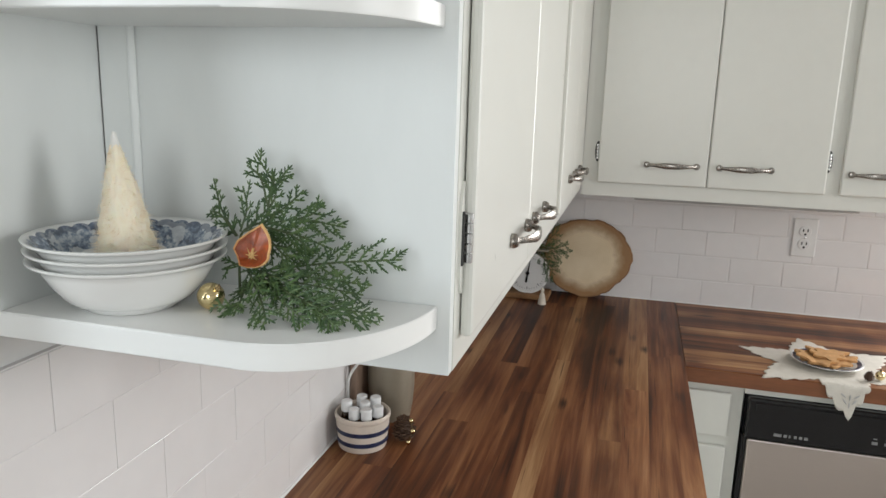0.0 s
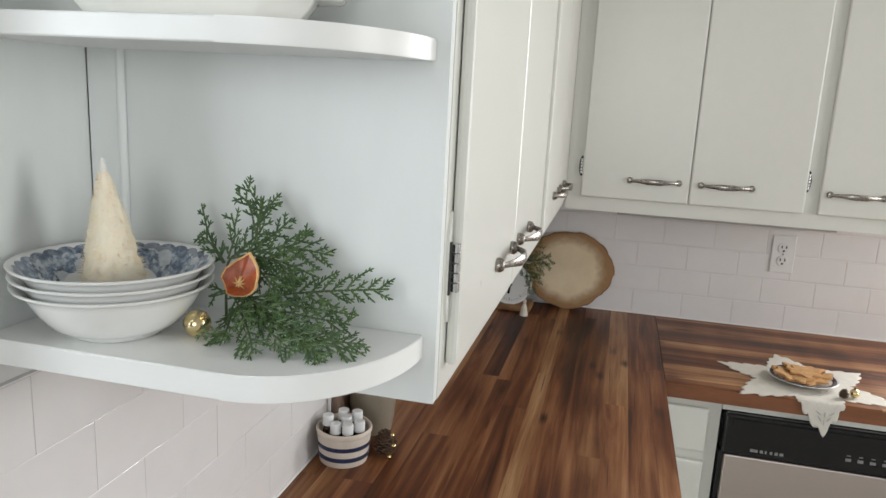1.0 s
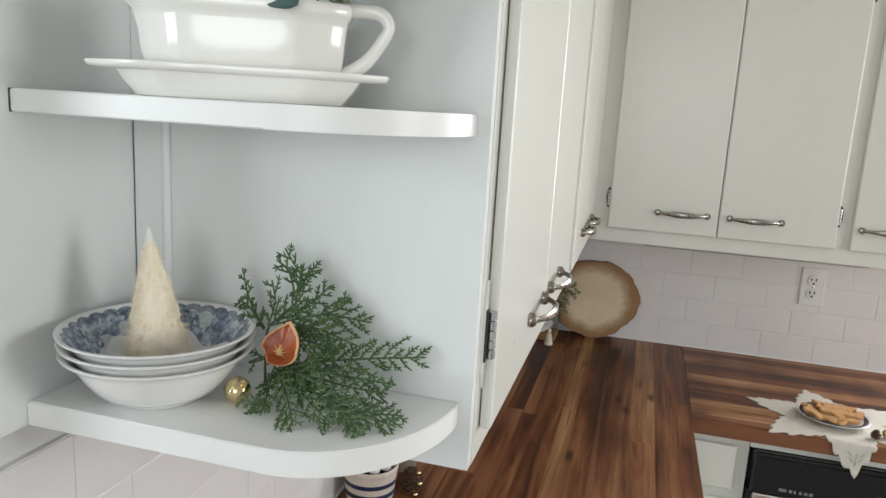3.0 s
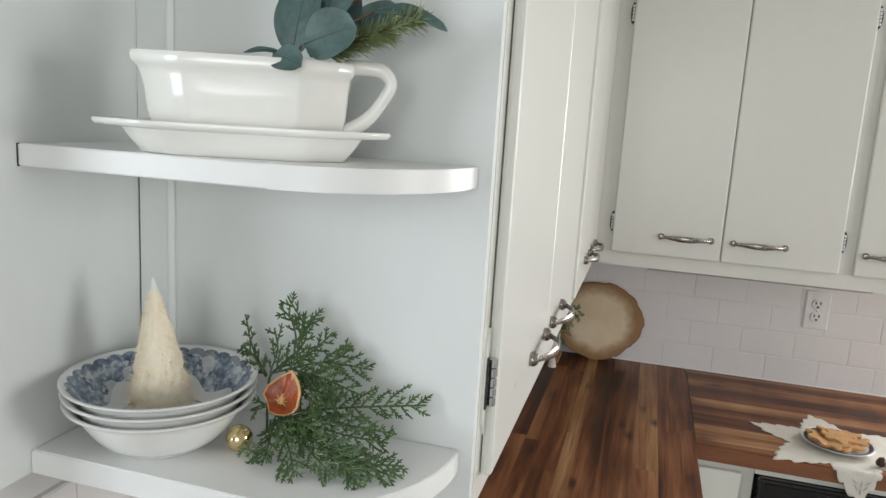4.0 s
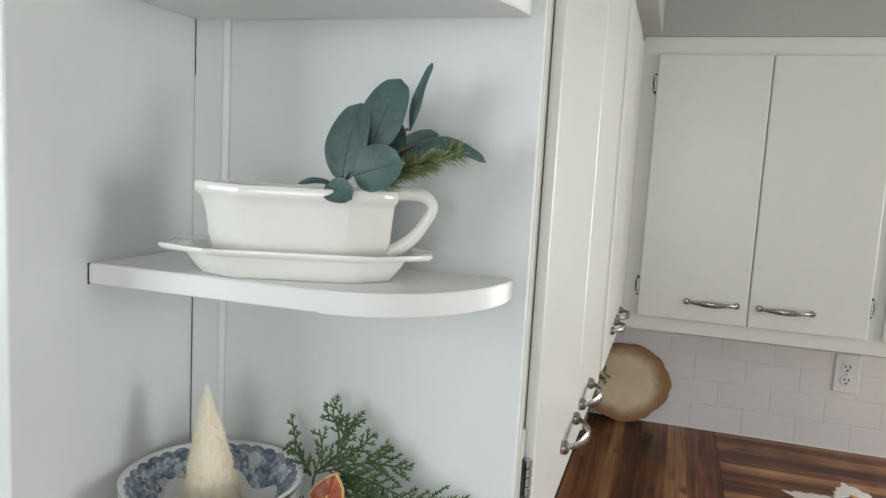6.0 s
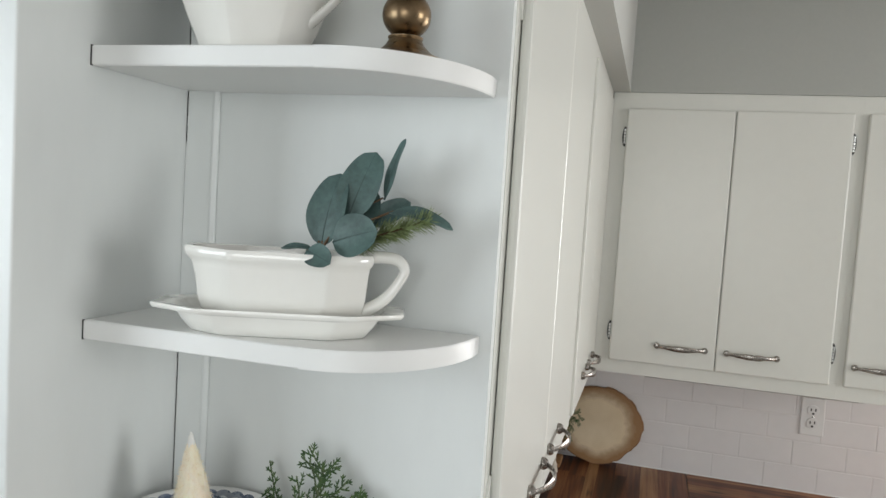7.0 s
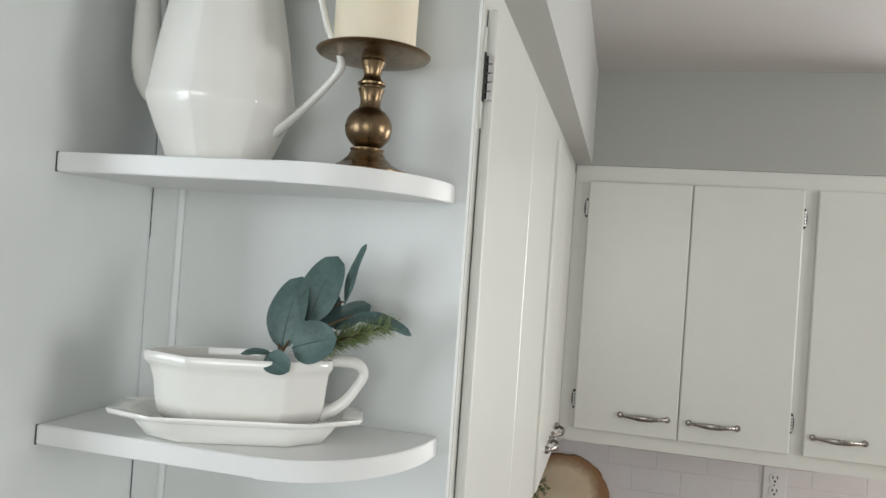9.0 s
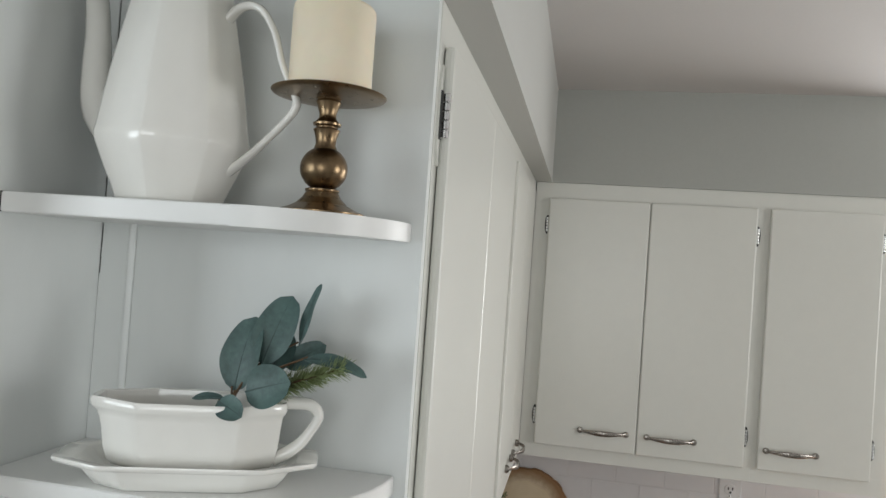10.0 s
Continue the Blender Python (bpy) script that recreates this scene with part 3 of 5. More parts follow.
def quarter_shelf(top, thick):
    """A board with one rounded free corner, from the wall board to the cabinet end."""
    pts = [(-0.1815, PANEL_Y - 0.0005), (-0.1815, 0.708)]
    cx, cy, rx, ry = 0.028, 0.845, 0.114, 0.137
    for k in range(25):
        a = -math.pi / 2 + (math.pi / 2) * k / 24
        pts.append((cx + rx * math.cos(a), cy + ry * math.sin(a)))
    pts.append((0.142, PANEL_Y - 0.0005))
    shelf = thing("corner_shelf", (0, 0.78, top - thick), "white painted open shelf with a rounded front corner", "shelf", "open corner shelves")
    part("board", add_prism(bmesh.new(), pts, top - thick, top, 0.0014), SHELFPAINT, shelf)
    # thin edging glued round the free edge
    rim = pts[1:-1]
    nrm = []
    for i in range(len(rim)):
        d = Vector(rim[min(i + 1, len(rim) - 1)]) - Vector(rim[max(i - 1, 0)])
        nrm.append(Vector((d.y, -d.x)).normalized())
    outer = [tuple(Vector(p) + n * 0.0009) for p, n in zip(rim, nrm)]
    inner = [tuple(Vector(p) - n * 0.0006) for p, n in zip(rim, nrm)]
    part("edge_band", add_prism(bmesh.new(), outer + inner[::-1], top - thick + 0.0008, top - 0.0008, 0.0005), SHELFPAINT, shelf)
    return shelf


S1, S2, S3 = 1.359, 1.607, 1.845
quarter_shelf(S1, 0.021)
quarter_shelf(S2, 0.0175)
quarter_shelf(S3, 0.0175)
bm = bmesh.new()
for z in (S2, S3):
    add_box(bm, -0.1822, -0.1812, 0.7062, 0.7085, z - 0.0175, z)
solid("shelf_end_joint", bm, DARKGAP, (-0.18, 0.707, S2), "dark joint at the shelf ends", "trim", kind="structure", smooth=0)

# ---- counters' base units ----
EDGE_X, EDGE_Y = 0.452, 2.000
base = thing("base_cabinet", (0.42, 1.6, 0), "white painted base cabinet run under wooden counter", "cabinet")
part("body", box(WALL_X, 0.425, 0.64, WALL_Y, 0.1, ZC - 0.0385), PAINT, base, smooth=0)
part("plinth", box(WALL_X, 0.37, 0.64, WALL_Y, 0.0, 0.0995), BLACKP, base, smooth=0)

unit = thing("base_cabinet", (0.50, 2.3, 0), "white painted narrow base cabinet beside the dishwasher", "cabinet")
part("body", box(0.4255, 0.594, 2.032, WALL_Y, 0.1, ZC - 0.0385), PAINT, unit, smooth=0)
part("drawer_front", box(0.466, 0.566, 2.018, 2.0315, 0.738, 0.852, bevel=0.004), PAINT, unit)
part("door", box(0.466, 0.566, 2.018, 2.0315, 0.13, 0.712, bevel=0.004), PAINT, unit)

dw = thing("dishwasher", (0.88, 2.3, 0), "stainless steel dishwasher with black control panel", "dishwasher")
part("tub", box(0.598, 1.183, 2.045, WALL_Y - 0.02, 0.1, 0.862), BLACKP, dw, smooth=0)
part("steel_door", box(0.610, 1.178, 2.008, 2.044, 0.14, 0.748, bevel=0.004), STEEL, dw, "brushed stainless door panel")
con = part("control_panel", box(0.601, 1.180, 2.000, 2.044, 0.752, 0.856, bevel=0.006), BLACKP, dw, "glossy black control panel")
part("seal", box(0.598, 0.6095, 2.015, 2.044, 0.13, 0.751, bevel=0.001), BLACKP, dw)
part("toe_plate", box(0.602, 1.178, 2.06, 2.075, 0.0, 0.0995), BLACKP, dw, smooth=0)
bm = bmesh.new()
for i, w in enumerate((0.012, 0.006, 0.007, 0.004, 0.006, 0.007, 0.008)):
    add_box(bm, 0.665 + 0.011 * i, 0.665 + 0.011 * i + w, 1.9985, 2.0003, 0.768, 0.775)
part("badge", bm, GREYPRINT, con, "small grey script badge")
bm = bmesh.new()
for i in range(6):
    add_box(bm, 0.872 + 0.026 * i, 0.884 + 0.026 * i, 1.9985, 2.0003, 0.780, 0.787)
    add_box(bm, 0.874 + 0.026 * i, 0.882 + 0.026 * i, 1.9985, 2.0003, 0.793, 0.795)
part("buttons", bm, GREYPRINT, con, "row of small grey buttons")
part("grip", box(0.618, 1.165, 1.9965, 2.0003, 0.826, 0.846, bevel=0.0018), BLACKP, con, "wide glossy black grip bar")
rest = thing("base_cabinet", (1.5, 2.3, 0), "white painted sink base cabinet", "cabinet")
part("body", box(1.184, 2.4, 2.032, WALL_Y, 0.1, ZC - 0.0385), PAINT, rest, smooth=0)
part("rail", box(0.5945, 1.1835, 2.020, 2.044, 0.858, ZC - 0.039), PAINT, unit, smooth=0)

# under-cabinet light
lamp_bar = thing("under_cabinet_light", (0.58, 2.33, 1.265), "slim grey light bar under the wall cabinet", "light bar")
part("housing", box(0.30, 0.85, 2.31, 2.36, 1.268, 1.2795, bevel=0.003), LIGHTBAR, lamp_bar)
part("end_cap", box(0.8505, 0.862, 2.311, 2.359, 1.269, 1.279, bevel=0.002), LIGHTBAR, lamp_bar)

# outlet
OX, OZ = 0.798, 1.152
plate = thing("wall_outlet", (OX, TILE_Y, OZ), "white duplex outlet with cover plate on tiles", "outlet")
cover = part("cover_plate", box(OX - 0.0335, OX + 0.0335, TILE_Y - 0.006, TILE_Y + 0.004, OZ - 0.058, OZ + 0.058, bevel=0.003), WHITEP, plate)
for dz in (0.0195, -0.0195):
    sock = part("socket", lathe([(0.0165, 0.0), (0.0165, -0.0020), (0.0155, -0.0028)], (OX, TILE_Y - 0.0061, OZ + dz), 24, axis="y"), WHITEP, plate)
    bm = bmesh.new()
    for dx in (-0.0062, 0.0062):
        add_box(bm, OX + dx - 0.0017, OX + dx + 0.0017, TILE_Y - 0.0096, TILE_Y - 0.0085, OZ + dz - 0.001, OZ + dz + 0.0075)
    add_lathe(bm, [(0.0034, 0.0), (0.0034, -0.001)], (OX, TILE_Y - 0.0086, OZ + dz - 0.0085), 10, axis="y")
    part("slots", bm, SLOT, sock)
part("screw", lathe([(0.0028, 0.0), (0.0028, -0.0012), (0.0015, -0.0018)], (OX, TILE_Y - 0.0061, OZ), 12, axis="y"), CHROME, plate)

# ---- lower shelf: bowls, bottle-brush tree, cedar, orange, bauble ----
BX, BY = -0.0975, 0.762


def bowl_profile(r, h, foot, z):
    """Outside up to the rim, then down the inside."""
    out = [(foot * 0.9, 0.0), (foot, 0.001), (foot * 1.03, 0.004)]
    for k in range(1, 9):
        t = k / 8
        out.append((foot * 1.03 + (r * 0.90 - foot * 1.03) * t ** 0.62, 0.004 + (h - 0.009) * t ** 1.15))
    out += [(r * 0.965, h - 0.0035), (r, h - 0.0018), (r * 1.002, h - 0.0004), (r * 0.985, h)]
    ins = [(r * 0.93, h - 0.002)]
    for k in range(7, 0, -1):
        t = k / 8
        ins.append((foot * 0.95 + (r * 0.88 - foot * 0.95) * t ** 0.62, 0.0075 + (h - 0.0125) * t ** 1.15))
    ins += [(foot * 0.85, 0.007), (0.002, 0.0068)]
    return [(a, b + z) for a, b in out + ins]


for r, z, material, label in ((0.0765, S1, WHITEWARE, "plain white china bowl at the bottom of a stack"),
                              (0.0772, S1 + 0.0085, WHITEWARE, "plain white china bowl nested in a stack"),
                              (0.0780, S1 + 0.0170, TRANSFER, "white china bowl with blue floral transfer inside")):
    bm = lathe(bowl_profile(r, 0.0440, 0.036, z), (BX, BY, 0), 72)
    bm.faces.ensure_lookup_table()
    for f in bm.faces[14 * 72:]:
        f.material_index = 1
    bm.faces[-2].material_index = 0
    solid("bowl", bm, [WHITEWARE, material], (BX, BY, z), label, "bowl", "stacked bowls", smooth=60)

TREE = (BX - 0.004, BY, S1 + 0.0242)
tree = thing("bottle_brush_tree", TREE, "small cream bottle-brush tree with white tip, standing in a bowl", "ornament")


def leaning(bm):
    """The little tree stands askew, its tip towards the wall board."""
    for v in bm.verts:
        v.co.x += 0.0040 - 0.0085 * (v.co.z - TREE[2]) / 0.116
    return bm


bm = bmesh.new()
r_tree = random.Random(3)
H, R = 0.114, 0.0300
TIER = 0.0062
for i in range(10000):
    t = r_tree.random() ** 1.25
    if r_tree.random() < 0.6:
        t = (math.floor(t * H / TIER) + r_tree.gauss(0.5, 0.16)) * TIER / H
    t = min(0.995, max(0.0, t))
    a = r_tree.uniform(0, 2 * math.pi)
    z = TREE[2] + 0.006 + t * (H - 0.008)
    ln = (R * (1 - t) ** 0.80 + 0.0020) * r_tree.uniform(0.66, 1.12)
    d = Vector((math.cos(a), math.sin(a), r_tree.uniform(-0.42, 0.1))).normalized()
    s = Vector((-math.sin(a), math.cos(a), 0)) * 0.0006
    u = Vector((0, 0, 0.0005))
    p = Vector((TREE[0], TREE[1], z))
    q = p + d * ln
    p = p + d * ln * 0.3
    v = [bm.verts.new(c) for c in (p + s, p - s, p + u, q)]
    for f in ((0, 1, 3), (1, 2, 3), (2, 0, 3)):
        bm.faces.new([v[k] for k in f])
leaning(bm)
part("bristles", bm, BRISTLE, tree, smooth=0)
bm = lathe([(R * 0.70, 0.005)] + [(R * 0.80 * (1 - k / 26) ** 0.80 + 0.0012, 0.007 + 0.106 * k / 26) for k in range(26)], TREE, 56)
for v in bm.verts:
    o = Vector((v.co.x - TREE[0], v.co.y - TREE[1], 0))
    v.co += o * 0.15 * noise.noise(v.co * 210) + o * 0.18 * noise.noise(v.co * 480)
part("inner_cone", leaning(bm), BRISTLE, tree, smooth=60)
part("tip_cap", leaning(lathe([(0.0046, 0.092), (0.0050, 0.096), (0.0040, 0.105), (0.0026, 0.113), (0.0010, 0.118)], TREE, 16)), SNOW, tree, "white flocked tip")
bm = bmesh.new()
for i in range(420):
    t = r_tree.uniform(0.80, 1.03)
    a = r_tree.uniform(0, 2 * math.pi)
    p = Vector((TREE[0], TREE[1], TREE[2] + t * H - 0.002))
    q = p + Vector((math.cos(a), math.sin(a), r_tree.uniform(-0.2, 0.9))) * (R * max(0.03, 1 - t) * 0.8 + 0.0022)
    s = Vector((-math.sin(a), math.cos(a), 0)) * 0.0007
    v = [bm.verts.new(c) for c in (p + s, p - s, p + Vector((0, 0, 0.0008)), q)]
    for f in ((0, 1, 3), (1, 2, 3), (2, 0, 3)):
        bm.faces.new([v[k] for k in f])
part("snow_tip", leaning(bm), SNOW, tree, "white flocked tip", smooth=0)
part("stem", leaning(lathe([(0.011, 0.0), (0.0115, 0.003), (0.010, 0.006), (0.002, 0.008), (0.0015, 0.06)], TREE, 20)), BRISTLE, tree)


def add_blade(bm, p, q, w, side):
    """A thin flattened scale strip from p to q, tapered at both ends."""
    d = q - p
    n = d.cross(side)
    if n.length < 1e-9:
        return
    n = n.normalized() * w * 0.45
    s = side * w
    a, m1, m2 = p, p + d * 0.3, p + d * 0.75
    v = [bm.verts.new(c) for c in (a, m1 + s, m1 + n, m1 - s, m1 - n, m2 + s * 0.85, m2 + n * 0.85, m2 - s * 0.85, m2 - n * 0.85, q)]
    for i in range(4):
        j = (i + 1) % 4
        bm.faces.new((v[0], v[1 + i], v[1 + j]))
        bm.faces.new((v[1 + i], v[5 + i], v[5 + j], v[1 + j]))
        bm.faces.new((v[5 + i], v[9], v[5 + j]))


def add_spray(bm, wood, p, q, face, rnd, reach=0.36, sub=11):
    """One flat cedar spray from p to q: alternate side twigs, each set with short scaly fingers."""
    p, q = Vector(p), Vector(q)
    L = (q - p).length
    d = (q - p).normalized()
    face = Vector(face)
    side = d.cross(face).normalized()
    face = side.cross(d).normalized()
    bend = face * L * rnd.uniform(-0.06, 0.1) + side * L * rnd.uniform(-0.12, 0.12)
    line = [p + (q - p) * t + bend * (4 * t * (1 - t)) for t in (k / 14 for k in range(15))]
    add_tube(wood, line, spread([0.0010, 0.0008, 0.0005], 15), 5)
    for a, b in zip(line[1:], line[2:]):
        add_blade(bm, a, b + (b - a) * 0.35, 0.0013, side)
    n = max(6, int(sub * L / 0.09))
    droop = Vector((0, 0, -1))
    for i in range(n):
        t = 0.10 + 0.88 * i / n
        k = min(13, int(t * 14))
        o = line[k].lerp(line[k + 1], t * 14 - k)
        sg = 1 if i % 2 else -1
        ang = radians(rnd.uniform(36, 56))
        ln = L * reach * (0.28 + 0.72 * math.sin(math.pi * min(1, (1.05 - t) * 1.02)) ** 0.8) * rnd.uniform(0.6, 1.15)
        cur = (d * math.cos(ang) + side * sg * math.sin(ang) + face * rnd.uniform(-0.25, 0.3)).normalized()
        steps = max(3, int(ln / 0.0046))
        prev = o
        for s in range(steps):
            cur = (cur + d * 0.05 + droop * 0.02 + face * rnd.uniform(-0.04, 0.04)).normalized()
            nxt = prev + cur * (ln / steps)
            add_blade(bm, prev - cur * 0.001, nxt + cur * 0.0014, 0.00105, side)
            s2 = cur.cross(face).normalized()
            sg2 = 1 if s % 2 else -1
            for q in ((sg2, -sg2) if rnd.random() < 0.75 else (sg2,)):
                l2 = (0.0046 + 0.0058 * math.sin(math.pi * min(1.0, 0.25 + 0.75 * (1 - s / steps)))) * rnd.uniform(0.7, 1.2)
                dir2 = (cur * 0.74 + s2 * q * 0.66 + face * rnd.uniform(-0.22, 0.22)).normalized()
                tip = prev + dir2 * l2 + cur * l2 * 0.12
                add_blade(bm, prev, tip, 0.00102, s2)
                if l2 > 0.0062:
                    fork = (dir2 * 0.75 - s2 * q * 0.5).normalized()
                    at = prev + dir2 * l2 * 0.45
                    add_blade(bm, at, at + fork * l2 * 0.5, 0.0009, s2)
            prev = nxt


def cedar_bunch(name, root, tips, label, seed, reach=0.36, sub=11):
    rnd = random.Random(seed)
    ob = thing(name, root, label, "greenery")
    for tip, face in tips:
        green, wood = bmesh.new(), bmesh.new()
        start = Vector(root) + Vector((rnd.uniform(-0.004, 0.004), rnd.uniform(-0.003, 0.003), rnd.uniform(0, 0.004)))
        add_spray(green, wood, start, tip, face, rnd, reach, sub)
        stem = part("twig", wood, TWIG, ob)
        part("scale_leaves", green, CEDAR, stem, smooth=0)
    return ob


def flat_spray(bm, wood, points, face, rnd, reach=0.013):
    """One flat pinnate cedar spray: side twigs in one plane, each set with paired scaly fingers."""
    line = smooth_path(points, 10)
    steps = [(b - a).length for a, b in zip(line, line[1:])]
    L = sum(steps)
    n = len(line)
    add_tube(wood, line, spread([0.0010, 0.0007, 0.0004], n), 5)
    face = Vector(face).normalized()
    for a, b in zip(line[n // 8:], line[n // 8 + 1:]):
        add_blade(bm, a, b + (b - a) * 0.35, 0.0011, (b - a).cross(face).normalized())
    count = max(5, int(L / 0.0050))
    for i in range(count):
        t = 0.06 + 0.92 * (i + rnd.uniform(-0.25, 0.25)) / count
        k = min(n - 2, max(0, int(t * (n - 1))))
        o = line[k].lerp(line[k + 1], max(0.0, min(1.0, t * (n - 1) - k)))
        d = (line[k + 1] - line[k]).normalized()
        side = d.cross(face).normalized()
        sg = 1 if i % 2 else -1
        ang = radians(rnd.uniform(42, 62))
        ln = 1.4 * reach * min(1.0, 0.36 + 1.9 * (1 - t), 0.55 + 2.5 * t) * rnd.uniform(0.5, 1.25)
        cur = (d * math.cos(ang) + side * sg * math.sin(ang) + face * rnd.uniform(-0.3, 0.35)).normalized()
        m = max(2, int(ln / 0.0034))
        prev = o
        for s in range(m):
            cur = (cur + d * 0.14 + face * rnd.uniform(-0.05, 0.05)).normalized()
            nxt = prev + cur * (ln / m)
            s2 = cur.cross(face).normalized()
            add_blade(bm, prev - cur * 0.0008, nxt + cur * 0.0020, 0.00108 - 0.00030 * s / m, s2)
            if s:
                q = 1 if (s + i) % 2 else -1
                for q, keep in ((q, 0.95), (-q, 0.55)):
                    if rnd.random() > keep:
                        continue
                    l2 = (0.0036 + 0.0026 * (1 - s / m)) * rnd.uniform(0.65, 1.3)
                    go = (cur * 0.80 + s2 * q * 0.56 + face * rnd.uniform(-0.25, 0.25)).normalized()
                    add_blade(bm, prev, prev + go * l2, 0.00092, s2)
            prev = nxt


F1, F2 = (0.05, -1, 0.2), (-0.1, -1, 0.45)
LOW = (0, -0.7, 0.75)
ROOT = (-0.020, 0.800, S1 + 0.006)
cedar = thing("cedar_sprig", ROOT, "fresh green cedar sprig lying on the shelf", "greenery")
r_cedar = random.Random(11)
bm = bmesh.new()
for pts in ([ROOT, (-0.022, 0.804, 1.392), (-0.018, 0.804, 1.419), (0.004, 0.811, 1.430)], [ROOT, (-0.008, 0.802, 1.380), (0.015, 0.800, 1.392)], [ROOT, (-0.012, 0.808, 1.374), (0.005, 0.802, 1.379)]):
    line = smooth_path(pts, 8)
    add_tube(bm, line, spread([0.0013, 0.0009], len(line)), 7)
part("branch", bm, SHOOT, cedar)
for pts, face, reach in (
        (((-0.018, 0.805, 1.419), (0.006, 0.818, 1.450), (-0.013, 0.820, 1.484)), F1, 0.0125),
        (((0.002, 0.812, 1.440), (0.003, 0.820, 1.461), (0.019, 0.826, 1.468)), F1, 0.009),
        (((0.002, 0.812, 1.440), (-0.006, 0.815, 1.464), (-0.020, 0.818, 1.474)), F1, 0.008),
        (((-0.024, 0.805, 1.415), (-0.046, 0.818, 1.434), (-0.060, 0.829, 1.459)), F1, 0.0065),
        (((-0.022, 0.800, 1.416), (-0.042, 0.810, 1.431), (-0.059, 0.820, 1.432)), F1, 0.009),
        (((-0.018, 0.800, 1.420), (-0.014, 0.805, 1.440), (-0.020, 0.810, 1.457)), F2, 0.012),
        (((-0.016, 0.800, 1.420), (0.024, 0.815, 1.431), (0.062, 0.835, 1.424)), F1, 0.015),
        (((0.022, 0.815, 1.430), (0.036, 0.825, 1.435), (0.044, 0.830, 1.445)), F1, 0.009),
        (((0.000, 0.808, 1.427), (0.017, 0.820, 1.443), (0.026, 0.830, 1.454)), F1, 0.011),
        (((0.000, 0.803, 1.425), (0.029, 0.805, 1.421), (0.060, 0.812, 1.409)), F2, 0.015),
        (((0.006, 0.800, 1.426), (0.030, 0.801, 1.420), (0.049, 0.800, 1.407)), F1, 0.015),
        (((0.004, 0.798, 1.424), (0.020, 0.792, 1.411), (0.036, 0.788, 1.400)), F2, 0.014),
        (((-0.010, 0.804, 1.408), (0.018, 0.806, 1.409), (0.044, 0.810, 1.402)), F1, 0.014),
        (((0.010, 0.801, 1.390), (0.062, 0.815, 1.397), (0.113, 0.834, 1.400)), F1, 0.019),
        (((0.012, 0.796, 1.389), (0.056, 0.797, 1.387), (0.098, 0.803, 1.384)), F2, 0.011),
        (((-0.018, 0.812, 1.383), (0.044, 0.774, 1.377), (0.111, 0.768, 1.3645)), LOW, 0.016),
        (((0.005, 0.802, 1.380), (0.078, 0.767, 1.374), (0.112, 0.785, 1.3665)), LOW, 0.013),
        (((0.006, 0.797, 1.378), (0.066, 0.764, 1.372), (0.092, 0.750, 1.3635)), LOW, 0.013),
        (((-0.012, 0.806, 1.378), (0.022, 0.762, 1.372), (0.037, 0.741, 1.3635)), LOW, 0.014),
        (((-0.020, 0.806, 1.374), (-0.002, 0.766, 1.367), (-0.022, 0.762, 1.366)), LOW, 0.009),
        (((-0.016, 0.804, 1.376), (-0.003, 0.774, 1.371), (0.006, 0.746, 1.3645)), LOW, 0.013),
        (((0.008, 0.796, 1.384), (0.055, 0.785, 1.384), (0.092, 0.800, 1.376)), LOW, 0.016),
        (((-0.004, 0.800, 1.380), (0.043, 0.762, 1.373), (0.067, 0.752, 1.3635)), LOW, 0.014),
        (((-0.010, 0.803, 1.386), (-0.018, 0.796, 1.393), (-0.029, 0.788, 1.389)), F2, 0.009),
        (((-0.006, 0.803, 1.383), (0.050, 0.768, 1.378), (0.096, 0.760, 1.3665)), LOW, 0.015),
        (((-0.008, 0.802, 1.388), (0.020, 0.782, 1.390), (0.048, 0.776, 1.384)), F2, 0.014),
        (((-0.012, 0.800, 1.386), (0.004, 0.780, 1.386), (0.020, 0.768, 1.378)), F2, 0.014)):
    green, wood = bmesh.new(), bmesh.new()
    flat_spray(green, wood, pts, face, r_cedar, reach)
    stem = part("twig", wood, SHOOT, cedar)
    part("scale_leaves", green, CEDAR, stem, smooth=0)

# dried orange slice: drawn to a point above, its lower lip folded forward
OC = Vector((0.006, 0.783, 1.412))
ax_n = Vector((-0.12, -0.95, 0.28)).normalized()
ax_u = Vector((1, -0.1, 0.03)).cross(ax_n).cross(ax_n).normalized() * -1
ax_v = ax_n.cross(ax_u)
orange = thing("dried_orange_slice", OC, "dried curled orange slice resting on cedar", "ornament")
RIM = [(0.0045, 0.0195), (0.0095, 0.0145), (0.0140, 0.0080), (0.0172, 0.0000), (0.0172, -0.0080), (0.0140, -0.0145), (0.0080, -0.0178), (0.0000, -0.0185), (-0.0080, -0.0170), (-0.0140, -0.0110), (-0.0180, -0.0030), (-0.0150, 0.0045), (-0.0075, 0.0125), (0.0005, 0.0180)]
MID = (-0.0030, -0.0075)


def slice_point(a, q, up=0.0):
    """A point of the slice at turn a (0 to 1) and share q of the way out to the rim."""
    k = a * len(RIM)
    i = int(k) % len(RIM)
    f = k - int(k)
    (x0, y0), (x1, y1) = RIM[i], RIM[(i + 1) % len(RIM)]
    x = MID[0] + (x0 + (x1 - x0) * f - MID[0]) * q
    y = MID[1] + (y0 + (y1 - y0) * f - MID[1]) * q
    lift = 14.0 * x * x + 0.0010 * math.sin(6.28 * a * 4 + 1) * q
    if y < -0.010:
        lift += (-0.010 - y) * 0.9
        y = -0.010 + (y + 0.010) * 0.9
    return OC + ax_u * x + ax_v * y + ax_n * (lift + up)


